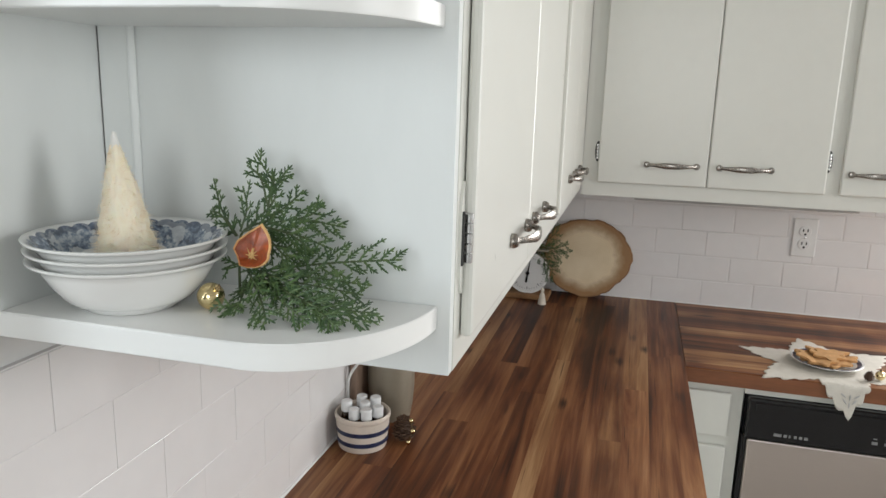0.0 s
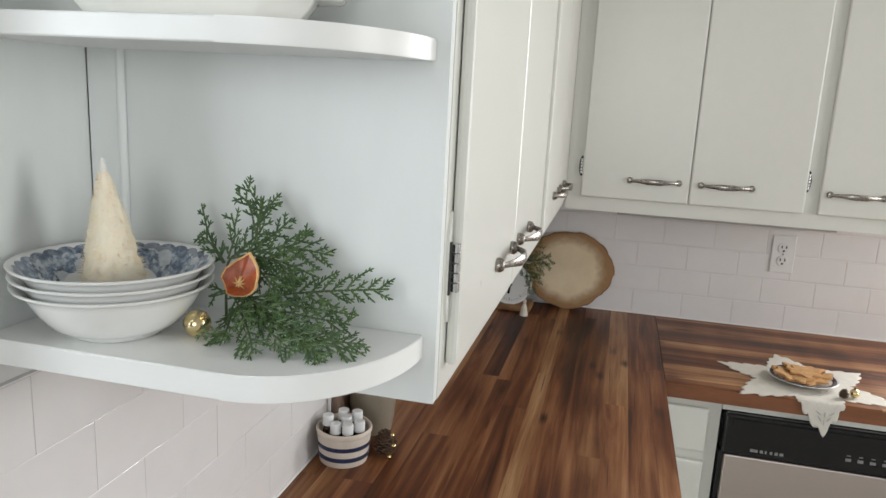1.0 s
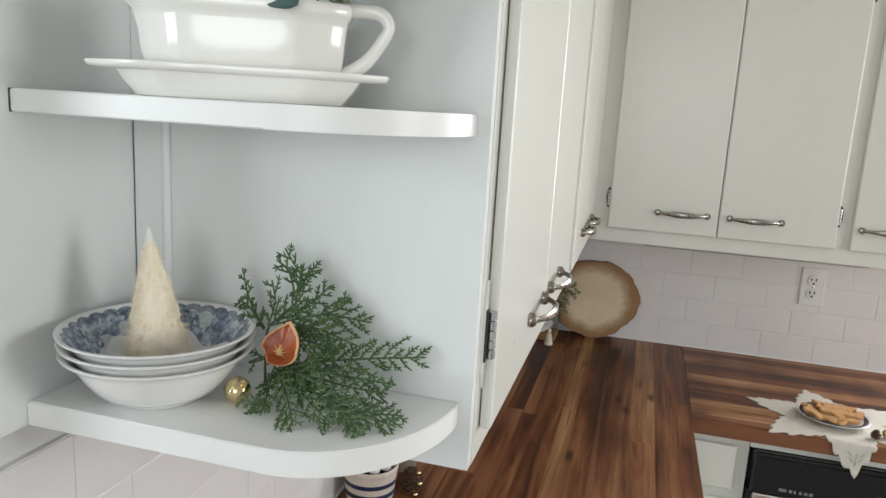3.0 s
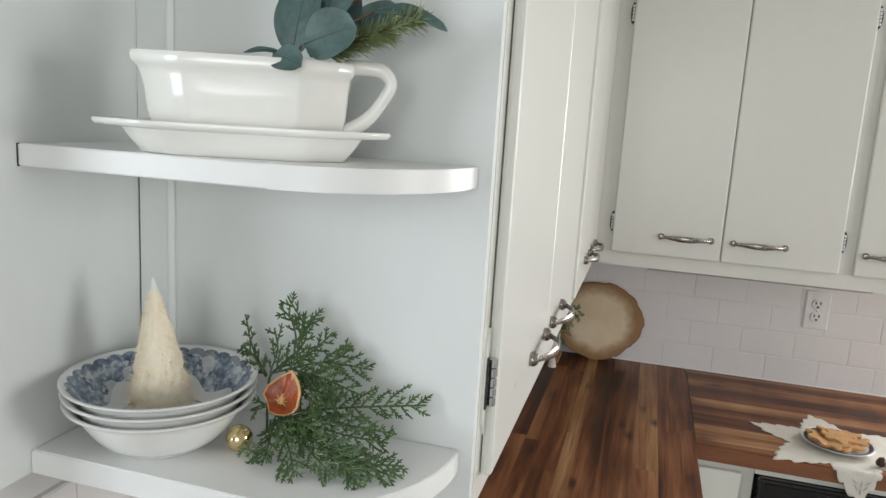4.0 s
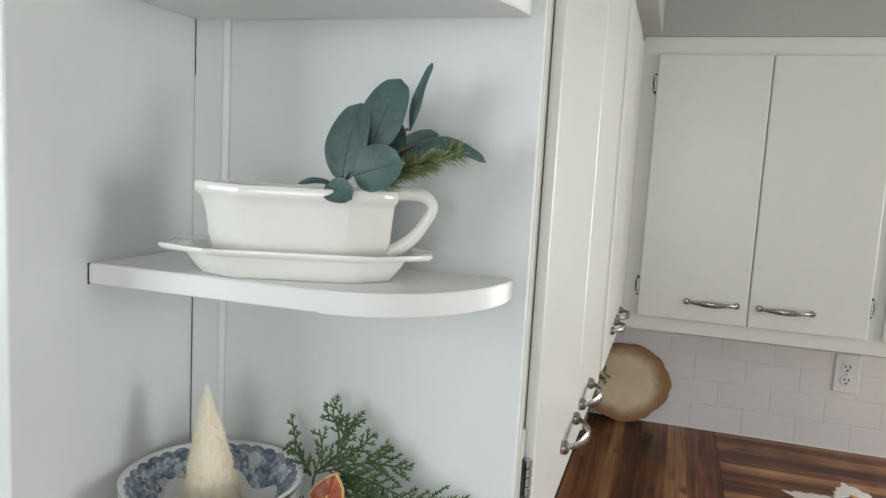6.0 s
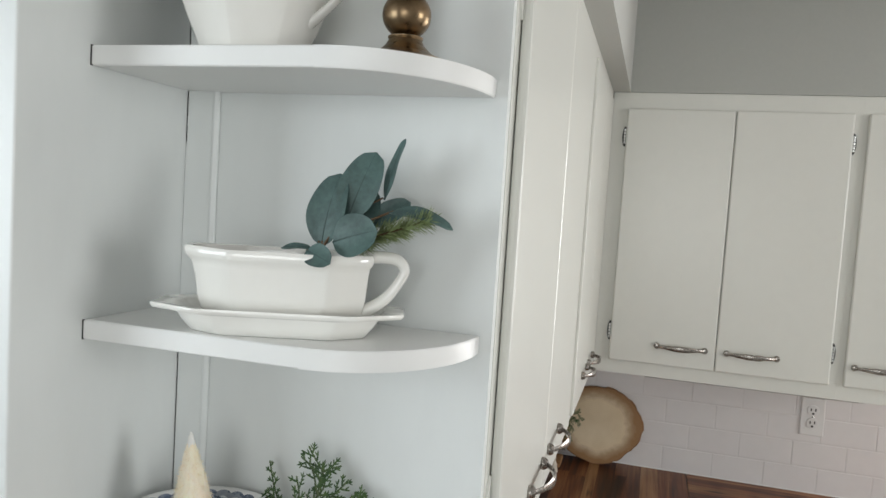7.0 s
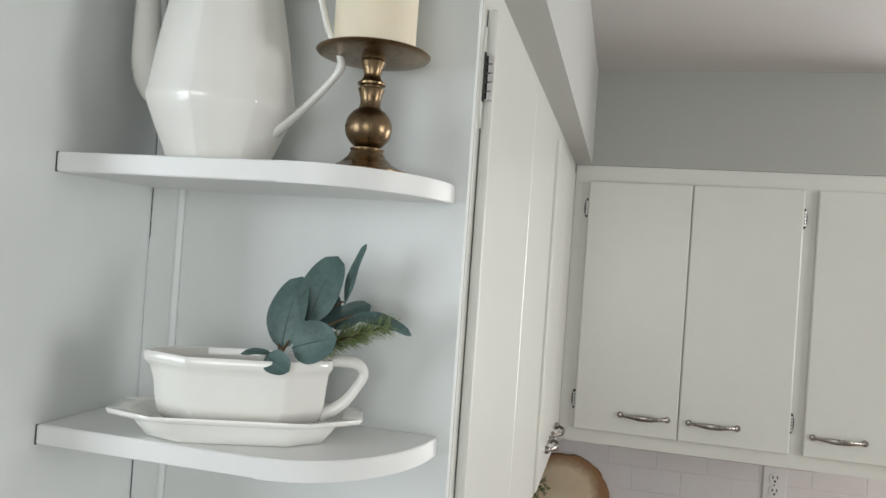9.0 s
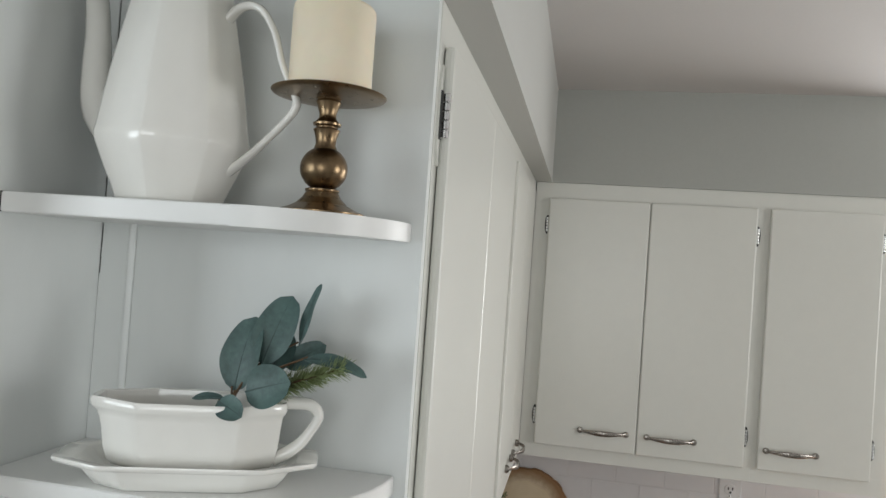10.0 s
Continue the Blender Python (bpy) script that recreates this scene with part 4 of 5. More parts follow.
def slice_band(qs, thick):
    bm = bmesh.new()
    N = 56
    rows = [[bm.verts.new(slice_point(k / N, q, u)) for q, u in qs] for k in range(N)]
    for a, b in zip(rows, rows[1:] + rows[:1]):
        for i in range(len(qs) - 1 + thick):
            j = (i + 1) % len(qs)
            bm.faces.new((a[i], a[j], b[j], b[i]))
    return bm


part("flesh", slice_band([(0.03, -0.001), (0.92, -0.001), (0.92, 0.0008), (0.70, 0.0014), (0.45, 0.0004), (0.25, 0.0010), (0.03, 0.0006)], 1), PULP, orange)
part("rind", slice_band([(0.915, -0.0014), (0.965, -0.0018), (1.0, -0.0006), (1.0, 0.0010), (0.965, 0.0018), (0.915, 0.0012)], 1), PEEL, orange, "paler curled rind")
bm = bmesh.new()
for k in range(9):
    a = (k + 0.3) / 9
    line = [slice_point(a, q, 0.0012) for q in (0.04, 0.15, 0.27, 0.22 + 0.07 * (k * 5 % 4))]
    add_tube(bm, line, [0.0014, 0.0007, 0.0004, 0.0001], 5)
part("pith", bm, PITH, orange)

bauble = thing("bauble", (-0.0300, 0.772, S1), "tiny shiny gold ball ornament on the shelf", "ornament")
bm = bmesh.new()
bmesh.ops.create_uvsphere(bm, u_segments=32, v_segments=20, radius=0.0112, matrix=Matrix.Translation((-0.0300, 0.772, S1 + 0.0112)))
part("ball", bm, GOLD, bauble, smooth=180)
part("cap", tube([(-0.0225, 0.768, S1 + 0.0185), (-0.0200, 0.7665, S1 + 0.0205)], 0.0026, 12), GOLD, bauble)
part("loop", tube(smooth_path([(-0.0200, 0.7665, S1 + 0.0205), (-0.0175, 0.765, S1 + 0.024), (-0.0160, 0.764, S1 + 0.021), (-0.0190, 0.766, S1 + 0.0200)]), 0.0004, 6), BRASS, bauble)

# ---- middle shelf: sauce boat on its stand, with leaves ----


def octagon(cx, cy, a, b, c, z, left=0.0):
    """A long rectangle with long cut corners; left pulls out a spout."""
    k, m = c * 1.75, c * 1.0
    base = [(-a, -b + m), (-a + k, -b), (a - k, -b), (a, -b + m), (a, b - m), (a - k, b), (-a + k, b), (-a, b - m)]
    pts = []
    for i in range(8):
        (x0, y0), (x1, y1) = base[i], base[(i + 1) % 8]
        for t in (0.03, 0.34, 0.66, 0.97):
            pts.append(((x0 + (x1 - x0) * t), (y0 + (y1 - y0) * t)))
    out = []
    for x, y in pts:
        if left and x < 0:
            x -= left * (-x / a) ** 3 * max(0.0, 1 - (y / (b * 0.9)) ** 2)
        out.append(Vector((cx + x, cy + y, z)))
    return out


PX, PY = -0.033, 0.782
CX0, CY0 = -0.017, 0.759


def turned(bm):
    """Sets the sauce boat and its stand askew on the shelf."""
    m = pose(CX0, CY0, 0, 0, 0, 19.5) @ Matrix.Diagonal((0.89, 0.95, 1, 1)) @ pose(-PX, -PY, 0)
    bmesh.ops.transform(bm, matrix=m, verts=bm.verts)
    return bm


stand = thing("serving_stand", (CX0, CY0, S2), "ivory octagonal underplate with flat pointed ends", "plate")
rings = [octagon(PX, PY, a, b, c, S2 + z) for a, b, c, z in (
    (0.079, 0.033, 0.017, 0.0), (0.083, 0.035, 0.018, 0.001), (0.092, 0.040, 0.020, 0.011), (0.097, 0.0430, 0.022, 0.0180), (0.1005, 0.0442, 0.0233, 0.0196),
    (0.1005, 0.0442, 0.0233, 0.0215), (0.0985, 0.0420, 0.0220, 0.0200), (0.090, 0.037, 0.021, 0.0140), (0.081, 0.031, 0.019, 0.0085), (0.04, 0.016, 0.009, 0.0083))]
part("dish", turned(add_loft(bmesh.new(), rings)), CERAMIC, stand, smooth=60)
rings = [octagon(PX, PY, a, b, c, S2 + z) for a, b, c, z in ((0.0985, 0.0436, 0.0230, 0.0178), (0.1190, 0.0476, 0.0264, 0.0192), (0.1212, 0.0486, 0.0270, 0.0220), (0.1200, 0.0480, 0.0265, 0.0236), (0.1030, 0.0445, 0.0235, 0.0228), (0.1000, 0.0440, 0.0233, 0.0215))]
bm = bmesh.new()
loops = [[bm.verts.new(p) for p in ring] for ring in rings]
for lo, hi in zip(loops, loops[1:] + loops[:1]):
    for i in range(32):
        bm.faces.new((lo[i], lo[(i + 1) % 32], hi[(i + 1) % 32], hi[i]))
part("rim", turned(bm), CERAMIC, stand, smooth=60)

SB = S2 + 0.0125
boat = thing("sauce_boat", (CX0, CY0, SB), "ivory octagonal sauce boat with loop handle", "sauce boat")
rings = []
for a, b, c, z, sp in ((0.068, 0.023, 0.021, 0.0, 0), (0.0735, 0.0265, 0.022, 0.0014, 0), (0.0780, 0.0298, 0.022, 0.007, 0), (0.0808, 0.032, 0.020, 0.020, 0), (0.0822, 0.0332, 0.021, 0.036, 0.001), (0.0834, 0.0342, 0.021, 0.046, 0.003),
                       (0.0842, 0.0348, 0.0215, 0.0505, 0.0045), (0.0864, 0.0367, 0.022, 0.0528, 0.0055), (0.0874, 0.0376, 0.0225, 0.0550, 0.0065), (0.0876, 0.0378, 0.0225, 0.0600, 0.0075), (0.0862, 0.0366, 0.022, 0.0624, 0.0070), (0.0825, 0.0335, 0.021, 0.0618, 0.006),
                       (0.0815, 0.0325, 0.021, 0.056, 0.006), (0.080, 0.031, 0.020, 0.036, 0), (0.077, 0.029, 0.019, 0.012, 0), (0.072, 0.025, 0.016, 0.006, 0), (0.04, 0.012, 0.008, 0.0055, 0)):
    ring = octagon(PX + 0.001, PY, a, b, c, SB + z * 0.955, sp)
    rings.append([Vector((p.x, p.y, p.z + 0.0015 * max(0, (PX - 0.05 - p.x) / 0.06) * (z / 0.064))) for p in ring])
part("bowl", turned(add_loft(bmesh.new(), rings)), CERAMIC, boat, smooth=60)
line = smooth_path([(PX + 0.080, PY, SB + 0.0575), (PX + 0.096, PY, SB + 0.0580), (PX + 0.1120, PY, SB + 0.0560), (PX + 0.1190, PY, SB + 0.047), (PX + 0.112, PY, SB + 0.034), (PX + 0.103, PY, SB + 0.0230), (PX + 0.092, PY, SB + 0.0150), (PX + 0.078, PY, SB + 0.008)], 8)
part("handle", turned(tube(line, spread([0.0062, 0.0056, 0.0056, 0.0052, 0.005, 0.0055, 0.006, 0.006], len(line)), 14, flat=1.15)), CERAMIC, boat, smooth=60)

sprig = thing("eucalyptus_sprig", (0.02, 0.772, SB + 0.05), "blue-green eucalyptus and pine sprig standing in the sauce boat", "greenery")


def leaf(base, tip, width, face, curl=0.15, round_=0.75):
    """One thin leaf blade with a mid rib, cupped across and bent along."""
    base, tip, face = Vector(base), Vector(tip), Vector(face).normalized()
    d = tip - base
    L = d.length
    side = d.normalized().cross(face).normalized()
    nrm = side.cross(d.normalized()).normalized()
    bm = bmesh.new()
    N, M = 14, 6
    grids = []
    for off in (0.00025, -0.00025):
        rows = []
        for i in range(N + 1):
            t = i / N
            peak = 0.42 + 0.25 * (round_ - 0.6)
            prof = math.sqrt(max(0.0, 1 - ((t - peak) / (1 - peak if t > peak else peak)) ** 2)) ** (0.95 if t > peak else 1.2)
            w = width / 2 * max(0.02, prof)
            c = base + d * t + nrm * (curl * L * (t * (1 - t)) * 1.2 - 0.05 * L * t * t)
            row = []
            for j in range(M + 1):
                s = 2 * j / M - 1
                wave = 0.012 * L * math.sin(9 * t + 2 * s)
                row.append(bm.verts.new(c + side * (w * s) + nrm * (off + 0.22 * w * s * s + wave * s * s + (0.0006 if j == M // 2 else 0))))
            rows.append(row)
        grids.append(rows)
    for g in grids:
        for i in range(N):
            for j in range(M):
                bm.faces.new((g[i][j], g[i][j + 1], g[i + 1][j + 1], g[i + 1][j]))
    a, b = grids
    border = [(i, 0) for i in range(N + 1)] + [(N, j) for j in range(1, M + 1)] + [(i, M) for i in range(N - 1, -1, -1)] + [(0, j) for j in range(M - 1, 0, -1)]
    for (i, j), (k, l) in zip(border, border[1:] + border[:1]):
        bm.faces.new((a[i][j], a[k][l], b[k][l], b[i][j]))
    return bm


for args in (((0.029, 0.786, 1.708), (0.047, 0.800, 1.771), 0.037, (0.1, -1, 0.1)),
             ((0.008, 0.780, 1.683), (0.016, 0.792, 1.750), 0.039, (-0.12, -1, 0.0)),
             ((0.032, 0.752, 1.690), (0.072, 0.748, 1.703), 0.037, (0, -1, 0.25), 0.1, 0.85),
             ((0.060, 0.795, 1.728), (0.0720, 0.800, 1.784), 0.0130, (-0.55, -0.85, 0.1), 0.05, 0.8),
             ((0.044, 0.805, 1.705), (0.078, 0.812, 1.728), 0.022, (0.1, -1, 0.3)),
             ((0.070, 0.782, 1.717), (0.127, 0.786, 1.7085), 0.0145, (0, -0.75, 0.9), 0.40, 0.9),
             ((0.013, 0.742, 1.6815), (0.040, 0.730, 1.6745), 0.021, (-0.1, -1, 0.6), 0.1, 0.8),
             ((0.014, 0.748, 1.6835), (-0.010, 0.740, 1.6830), 0.010, (0, -0.5, 1)),
             ((0.034, 0.795, 1.700), (0.040, 0.812, 1.738), 0.030, (0.2, -1, 0.0))):
    blade = part("leaf", leaf(*args), EUCA, sprig, smooth=60)
    b0, b1, fc = Vector(args[0]), Vector(args[1]), Vector(args[3]).normalized()
    bow = (args[4] if len(args) > 4 else 0.15) * (b1 - b0).length
    sd = (b1 - b0).normalized().cross(fc).normalized()
    nm = sd.cross((b1 - b0).normalized()).normalized()
    rib = [b0.lerp(b1, t) + nm * (bow * t * (1 - t) * 1.2 - 0.05 * (b1 - b0).length * t * t + 0.0006) for t in (0.0, 0.2, 0.4, 0.6, 0.8, 0.95)]
    part("midrib", tube(rib, spread([0.0008, 0.0003], 6), 6), RIB, blade)
bm = bmesh.new()
for pts in ([(0.01, 0.770, 1.662), (0.012, 0.776, 1.684), (0.030, 0.788, 1.712), (0.058, 0.796, 1.730)], [(0.012, 0.770, 1.664), (0.006, 0.778, 1.688)], [(0.012, 0.766, 1.666), (0.022, 0.752, 1.690)], [(0.03, 0.786, 1.700), (0.072, 0.786, 1.719)], [(0.008, 0.768, 1.668), (0.012, 0.745, 1.683)]):
    line = smooth_path(pts, 6)
    add_tube(bm, line, spread([0.0015, 0.0009], len(line)), 6)
part("stem", bm, TWIG, sprig)


def pine_twig(name, parent, line, material, length, count, seed, lean=0.6):
    rnd = random.Random(seed)
    line = smooth_path(line, 10)
    stem = part(name, tube(line, spread([0.0014, 0.0008], len(line)), 6), TWIG, parent)
    bm = bmesh.new()
    for i in range(count):
        t = rnd.uniform(0.12, 1)
        k = min(len(line) - 2, int(t * (len(line) - 1)))
        p = line[k].lerp(line[k + 1], rnd.random())
        d = (line[k + 1] - line[k]).normalized()
        o = Vector((rnd.gauss(0, 1), rnd.gauss(0, 1), rnd.gauss(0, 1)))
        o = (o - d * o.dot(d)).normalized()
        dd = (d * lean + o * rnd.uniform(0.55, 0.9)).normalized()
        add_blade(bm, p, p + dd * length * rnd.uniform(0.6, 1.1) * (1 - 0.3 * t), 0.00055, d.cross(o).normalized())
    part("needles", bm, material, stem, smooth=0)
    return stem


pine_twig("pine_twig", sprig, [(0.026, 0.772, 1.684), (0.050, 0.774, 1.692), (0.082, 0.778, 1.704), (0.107, 0.780, 1.713)], PINE, 0.022, 460, 5)
pine_twig("pine_twig", sprig, [(0.030, 0.780, 1.684), (0.055, 0.785, 1.694), (0.082, 0.790, 1.703)], PINE, 0.020, 280, 8)

# ---- top shelf: pitcher and candle ----
KX, KY = -0.0665, 0.774
pot = thing("coffee_pot", (KX, KY, S3), "tall ivory faceted coffee pot with spout and thin handle", "pitcher")
rings = []
for r, z in ((0.043, 0.0), (0.0465, 0.0015), (0.0475, 0.004), (0.0505, 0.012), (0.0580, 0.028), (0.0645, 0.044), (0.0675, 0.0515), (0.0680, 0.0560), (0.0668, 0.0610), (0.0642, 0.078), (0.0592, 0.110), (0.0535, 0.140), (0.0475, 0.170),
             (0.0440, 0.188), (0.0435, 0.196), (0.0455, 0.2005), (0.0450, 0.2030), (0.0420, 0.2035), (0.0400, 0.200), (0.0400, 0.19), (0.03, 0.188)):
    ring = []
    for i in range(8):
        a0, a1 = (2 * math.pi * (i + q) / 8 + radians(9.5) for q in (0.0, 1.0))
        p0, p1 = Vector((math.cos(a0), math.sin(a0), 0)), Vector((math.cos(a1), math.sin(a1), 0))
        for t in (0.035, 0.34, 0.66, 0.965):
            ring.append(Vector((KX, KY, S3 + z)) + (p0.lerp(p1, t)) * r * 1.025)
    rings.append(ring)
part("body", add_loft(bmesh.new(), rings), CERAMIC, pot, smooth=60)
line = smooth_path([(KX - 0.046, KY, S3 + 0.066), (KX - 0.066, KY, S3 + 0.074), (KX - 0.0795, KY, S3 + 0.092), (KX - 0.0850, KY, S3 + 0.120), (KX - 0.0865, KY, S3 + 0.155), (KX - 0.091, KY, S3 + 0.190), (KX - 0.096, KY, S3 + 0.2)], 7)
part("spout", tube(line, spread([0.022, 0.021, 0.0165, 0.0130, 0.0112, 0.010, 0.009], len(line)), 14), CERAMIC, pot, smooth=60)
line = smooth_path([(KX + 0.040, KY, S3 + 0.166), (KX + 0.056, KY, S3 + 0.181), (KX + 0.074, KY, S3 + 0.180), (KX + 0.089, KY, S3 + 0.160), (KX + 0.100, KY, S3 + 0.128), (KX + 0.1125, KY, S3 + 0.104), (KX + 0.1150, KY, S3 + 0.094), (KX + 0.109, KY, S3 + 0.083), (KX + 0.093, KY, S3 + 0.066), (KX + 0.073, KY, S3 + 0.047), (KX + 0.046, KY, S3 + 0.026)], 6)
part("handle", tube(line, spread([0.0050, 0.0040, 0.0034, 0.0032, 0.0030, 0.0032, 0.0038, 0.0033, 0.0032, 0.0038, 0.0050], len(line)), 12, flat=1.3), CERAMIC, pot, smooth=60)

CX, CY = 0.0765, 0.779
stick = thing("candlestick", (CX, CY, S3), "aged brass pillar candle holder with round pan", "candlestick")
part("foot", lathe([(0.037, 0.0), (0.0385, 0.0008), (0.0385, 0.0018), (0.0365, 0.0028), (0.0300, 0.0048), (0.0225, 0.0088), (0.0168, 0.0145), (0.0142, 0.0190), (0.0150, 0.0205), (0.0150, 0.0216), (0.0115, 0.0228)], (CX, CY, S3), 48), BRASS, stick)
prof = [(0.0115, 0.0224)]
for k in range(0, 15):
    a = -1.06 + 2.12 * k / 14
    prof.append((0.0208 * math.cos(a), 0.0400 + 0.0196 * math.sin(a)))
prof += [(0.0098, 0.0584), (0.0088, 0.0615), (0.0092, 0.0665), (0.0108, 0.0720), (0.0118, 0.0742), (0.0095, 0.0756), (0.0095, 0.0768), (0.0122, 0.0780), (0.0125, 0.0798), (0.0098, 0.0816), (0.0076, 0.0845), (0.0074, 0.0880), (0.0092, 0.0940), (0.0112, 0.0985), (0.0105, 0.1005), (0.0118, 0.1020), (0.0118, 0.1035)]
part("stem", lathe(prof, (CX, CY, S3), 48), BRASS, stick)
part("pan", lathe([(0.012, 0.1015), (0.030, 0.1020), (0.044, 0.1030), (0.0495, 0.1042), (0.0505, 0.1054), (0.0499, 0.1060), (0.0483, 0.1054), (0.043, 0.1044), (0.003, 0.1038)], (CX, CY, S3), 64), BRASS, stick)
candle = thing("pillar_candle", (CX, CY, S3 + 0.1044), "ivory pillar candle on a brass holder", "candle")
part("wax", lathe([(0.0352, 0.0), (0.0362, 0.001), (0.0362, 0.0715), (0.0357, 0.0755), (0.0340, 0.0778), (0.0318, 0.0780), (0.0300, 0.0764), (0.012, 0.0735), (0.001, 0.066)], (CX, CY, S3 + 0.1046), 56), WAX, candle)
part("wick", tube([(CX, CY, S3 + 0.174), (CX + 0.0006, CY, S3 + 0.181), (CX + 0.0018, CY, S3 + 0.187)], 0.0007, 6), BLACKP, candle)

# ---- counter beside the wall: crock of bottles, vase, board, pinecone ----
QX, QY = -0.1385, 1.393
crock = thing("stoneware_crock", (QX, QY, ZC), "pale stoneware crock with two navy stripes", "crock")
part("pot", lathe([(0.040, 0.0), (0.0425, 0.001), (0.0435, 0.004), (0.0462, 0.030), (0.0485, 0.054), (0.0500, 0.0575), (0.0500, 0.0625), (0.0485, 0.0645), (0.0460, 0.0640), (0.0445, 0.060), (0.041, 0.010), (0.002, 0.009)], (QX, QY, ZC), 56), STONEWARE, crock)
for z0, z1 in ((0.012, 0.0205), (0.032, 0.0405)):
    part("stripe", lathe([(0.0430 + z0 * 0.09, z0), (0.0447 + z0 * 0.085, z0 + 0.0006), (0.0447 + z1 * 0.085, z1 - 0.0006), (0.0430 + z1 * 0.09, z1)], (QX, QY, ZC), 56, cap=False), NAVY, crock, "navy glazed stripe")
for dx, dy, h in ((-0.026, -0.012, 0.076), (-0.006, -0.026, 0.069), (0.016, -0.024, 0.070), (0.030, -0.004, 0.069), (0.004, 0.000, 0.072), (-0.010, 0.022, 0.074), (0.016, 0.022, 0.075)):
    c = (QX + dx, QY + dy, ZC + 0.0095)
    b = thing("oil_bottle", c, "small dark bottle with a ribbed white cap", "bottle", "bottles in the crock")
    part("glass", lathe([(0.0095, 0.0), (0.0102, 0.0015), (0.0102, h - 0.034), (0.0092, h - 0.026), (0.0070, h - 0.022), (0.0070, h - 0.0165)], c, 20), AMBER, b)
    part("cap", lathe([(0.0085, h - 0.0195), (0.0098, h - 0.019), (0.0098, h - 0.0030), (0.0092, h - 0.0008), (0.0080, h)], c, 24), CAPW, b, "white ribbed cap")

vase = lathe([(0.034, 0.0), (0.0375, 0.002), (0.0425, 0.03), (0.0455, 0.07), (0.0455, 0.10), (0.0435, 0.14), (0.0400, 0.185), (0.0385, 0.22), (0.0400, 0.232), (0.0385, 0.235), (0.0355, 0.230), (0.036, 0.19), (0.003, 0.185)], (-0.1290, 1.520, ZC), 56)
solid("vase", vase, TAUPE, (-0.1290, 1.520, ZC), "smooth taupe metal vase on the counter", "vase")
solid("cutting_board", box(-0.192, -0.1760, 1.455, 1.60, ZC + 0.001, ZC + 0.30, bevel=0.006), BROWNB, (-0.18, 1.6, ZC), "brown wooden board leaning on the tiled wall", "board")
solid("power_cord", tube(smooth_path([(-0.150, 1.462, ZC + 0.26), (-0.150, 1.462, ZC + 0.172), (-0.154, 1.458, ZC + 0.148), (-0.172, 1.448, ZC + 0.126), (-0.185, 1.441, ZC + 0.100), (-0.188, 1.444, ZC + 0.060), (-0.187, 1.446, ZC + 0.004)]), 0.0026, 8), CORDM, (-0.17, 1.5, ZC), "thin white power cord hanging by the vase", "cord")


def pinecone(at, size, label, seed):
    rnd = random.Random(seed)
    cone = thing("pinecone", at, label, "pinecone")
    bm = bmesh.new()
    add_lathe(bm, [(size * 0.25, 0.0), (size * 0.5, size * 0.35), (size * 0.5, size * 0.8), (size * 0.3, size * 1.35), (size * 0.06, size * 1.7)], at, 12)
    for i in range(64):
        t = i / 64
        a = i * 2.39996
        z = size * (0.12 + 1.5 * t)
        r = size * (0.45 + 0.55 * math.sin(math.pi * (0.15 + 0.8 * t))) * (1 - 0.35 * t)
        o = Vector((math.cos(a), math.sin(a), 0))
        s = Vector((-math.sin(a), math.cos(a), 0))
        p = Vector(at) + o * r * 0.35 + Vector((0, 0, z))
        q = Vector(at) + o * r * 1.05 + Vector((0, 0, z + size * rnd.uniform(0.02, 0.16)))
        w = size * 0.24 * (1 - 0.4 * t)
        up = Vector((0, 0, size * 0.06))
        m = p.lerp(q, 0.7)
        v = [bm.verts.new(c) for c in (p + s * w * 0.4, p - s * w * 0.4, m - s * w, q, m + s * w, p + s * w * 0.4 + up, p - s * w * 0.4 + up, m - s * w + up, q + up * 1.4, m + s * w + up)]
        bm.faces.new(v[0:5][::-1])
        bm.faces.new(v[5:10])
        for k in range(5):
            bm.faces.new((v[k], v[(k + 1) % 5], v[5 + (k + 1) % 5], v[5 + k]))
    part("cone_body", bm, CONE, cone, smooth=0)
    return cone


pinecone((-0.073, 1.432, ZC), 0.026, "small brown pinecone beside the crock", 2)
bead = thing("bauble", (-0.056, 1.418, ZC), "tiny gold bauble cluster beside a pinecone", "ornament")
for x, y, z, r in ((-0.0570, 1.423, 0.0430, 0.0042), (-0.0520, 1.416, 0.0265, 0.0046), (-0.0590, 1.414, 0.0047, 0.0045)):
    bm = bmesh.new()
    bmesh.ops.create_uvsphere(bm, u_segments=20, v_segments=12, radius=r, matrix=Matrix.Translation((x, y, ZC + z)))
    part("ball", bm, GOLD, bead, smooth=180)
part("wire", tube([(-0.0590, 1.4142, ZC + 0.0047), (-0.0520, 1.4162, ZC + 0.0265), (-0.0570, 1.423, ZC + 0.0430)], 0.0012, 6), BRASS, bead)

# ---- corner: wood slice, kitchen scale, cedar ----
WX, WZ = 0.168, ZC + 0.1275
rnd = random.Random(21)
lean = pose(WX, 2.535, ZC + 0.0015, -9, 0, 0)
slab = thing("wood_slice", (WX, 2.545, WZ), "round live-edge wood slice leaning on the tiles", "wood slice")
outline = []
for k in range(72):
    a = 2 * math.pi * k / 72
    w = 1 + 0.022 * math.sin(3 * a + 0.6) + 0.016 * math.sin(5 * a + 2) + 0.012 * math.sin(11 * a) + 0.008 * math.sin(19 * a + 1) + 0.006 * math.sin(31 * a + 2)
    outline.append((0.139 * w * math.cos(a), 0.124 * w * math.sin(a)))


def slab_ring(scale, y):
    return [lean @ Vector((x * scale, y, 0.126 + z * scale)) for x, z in outline]


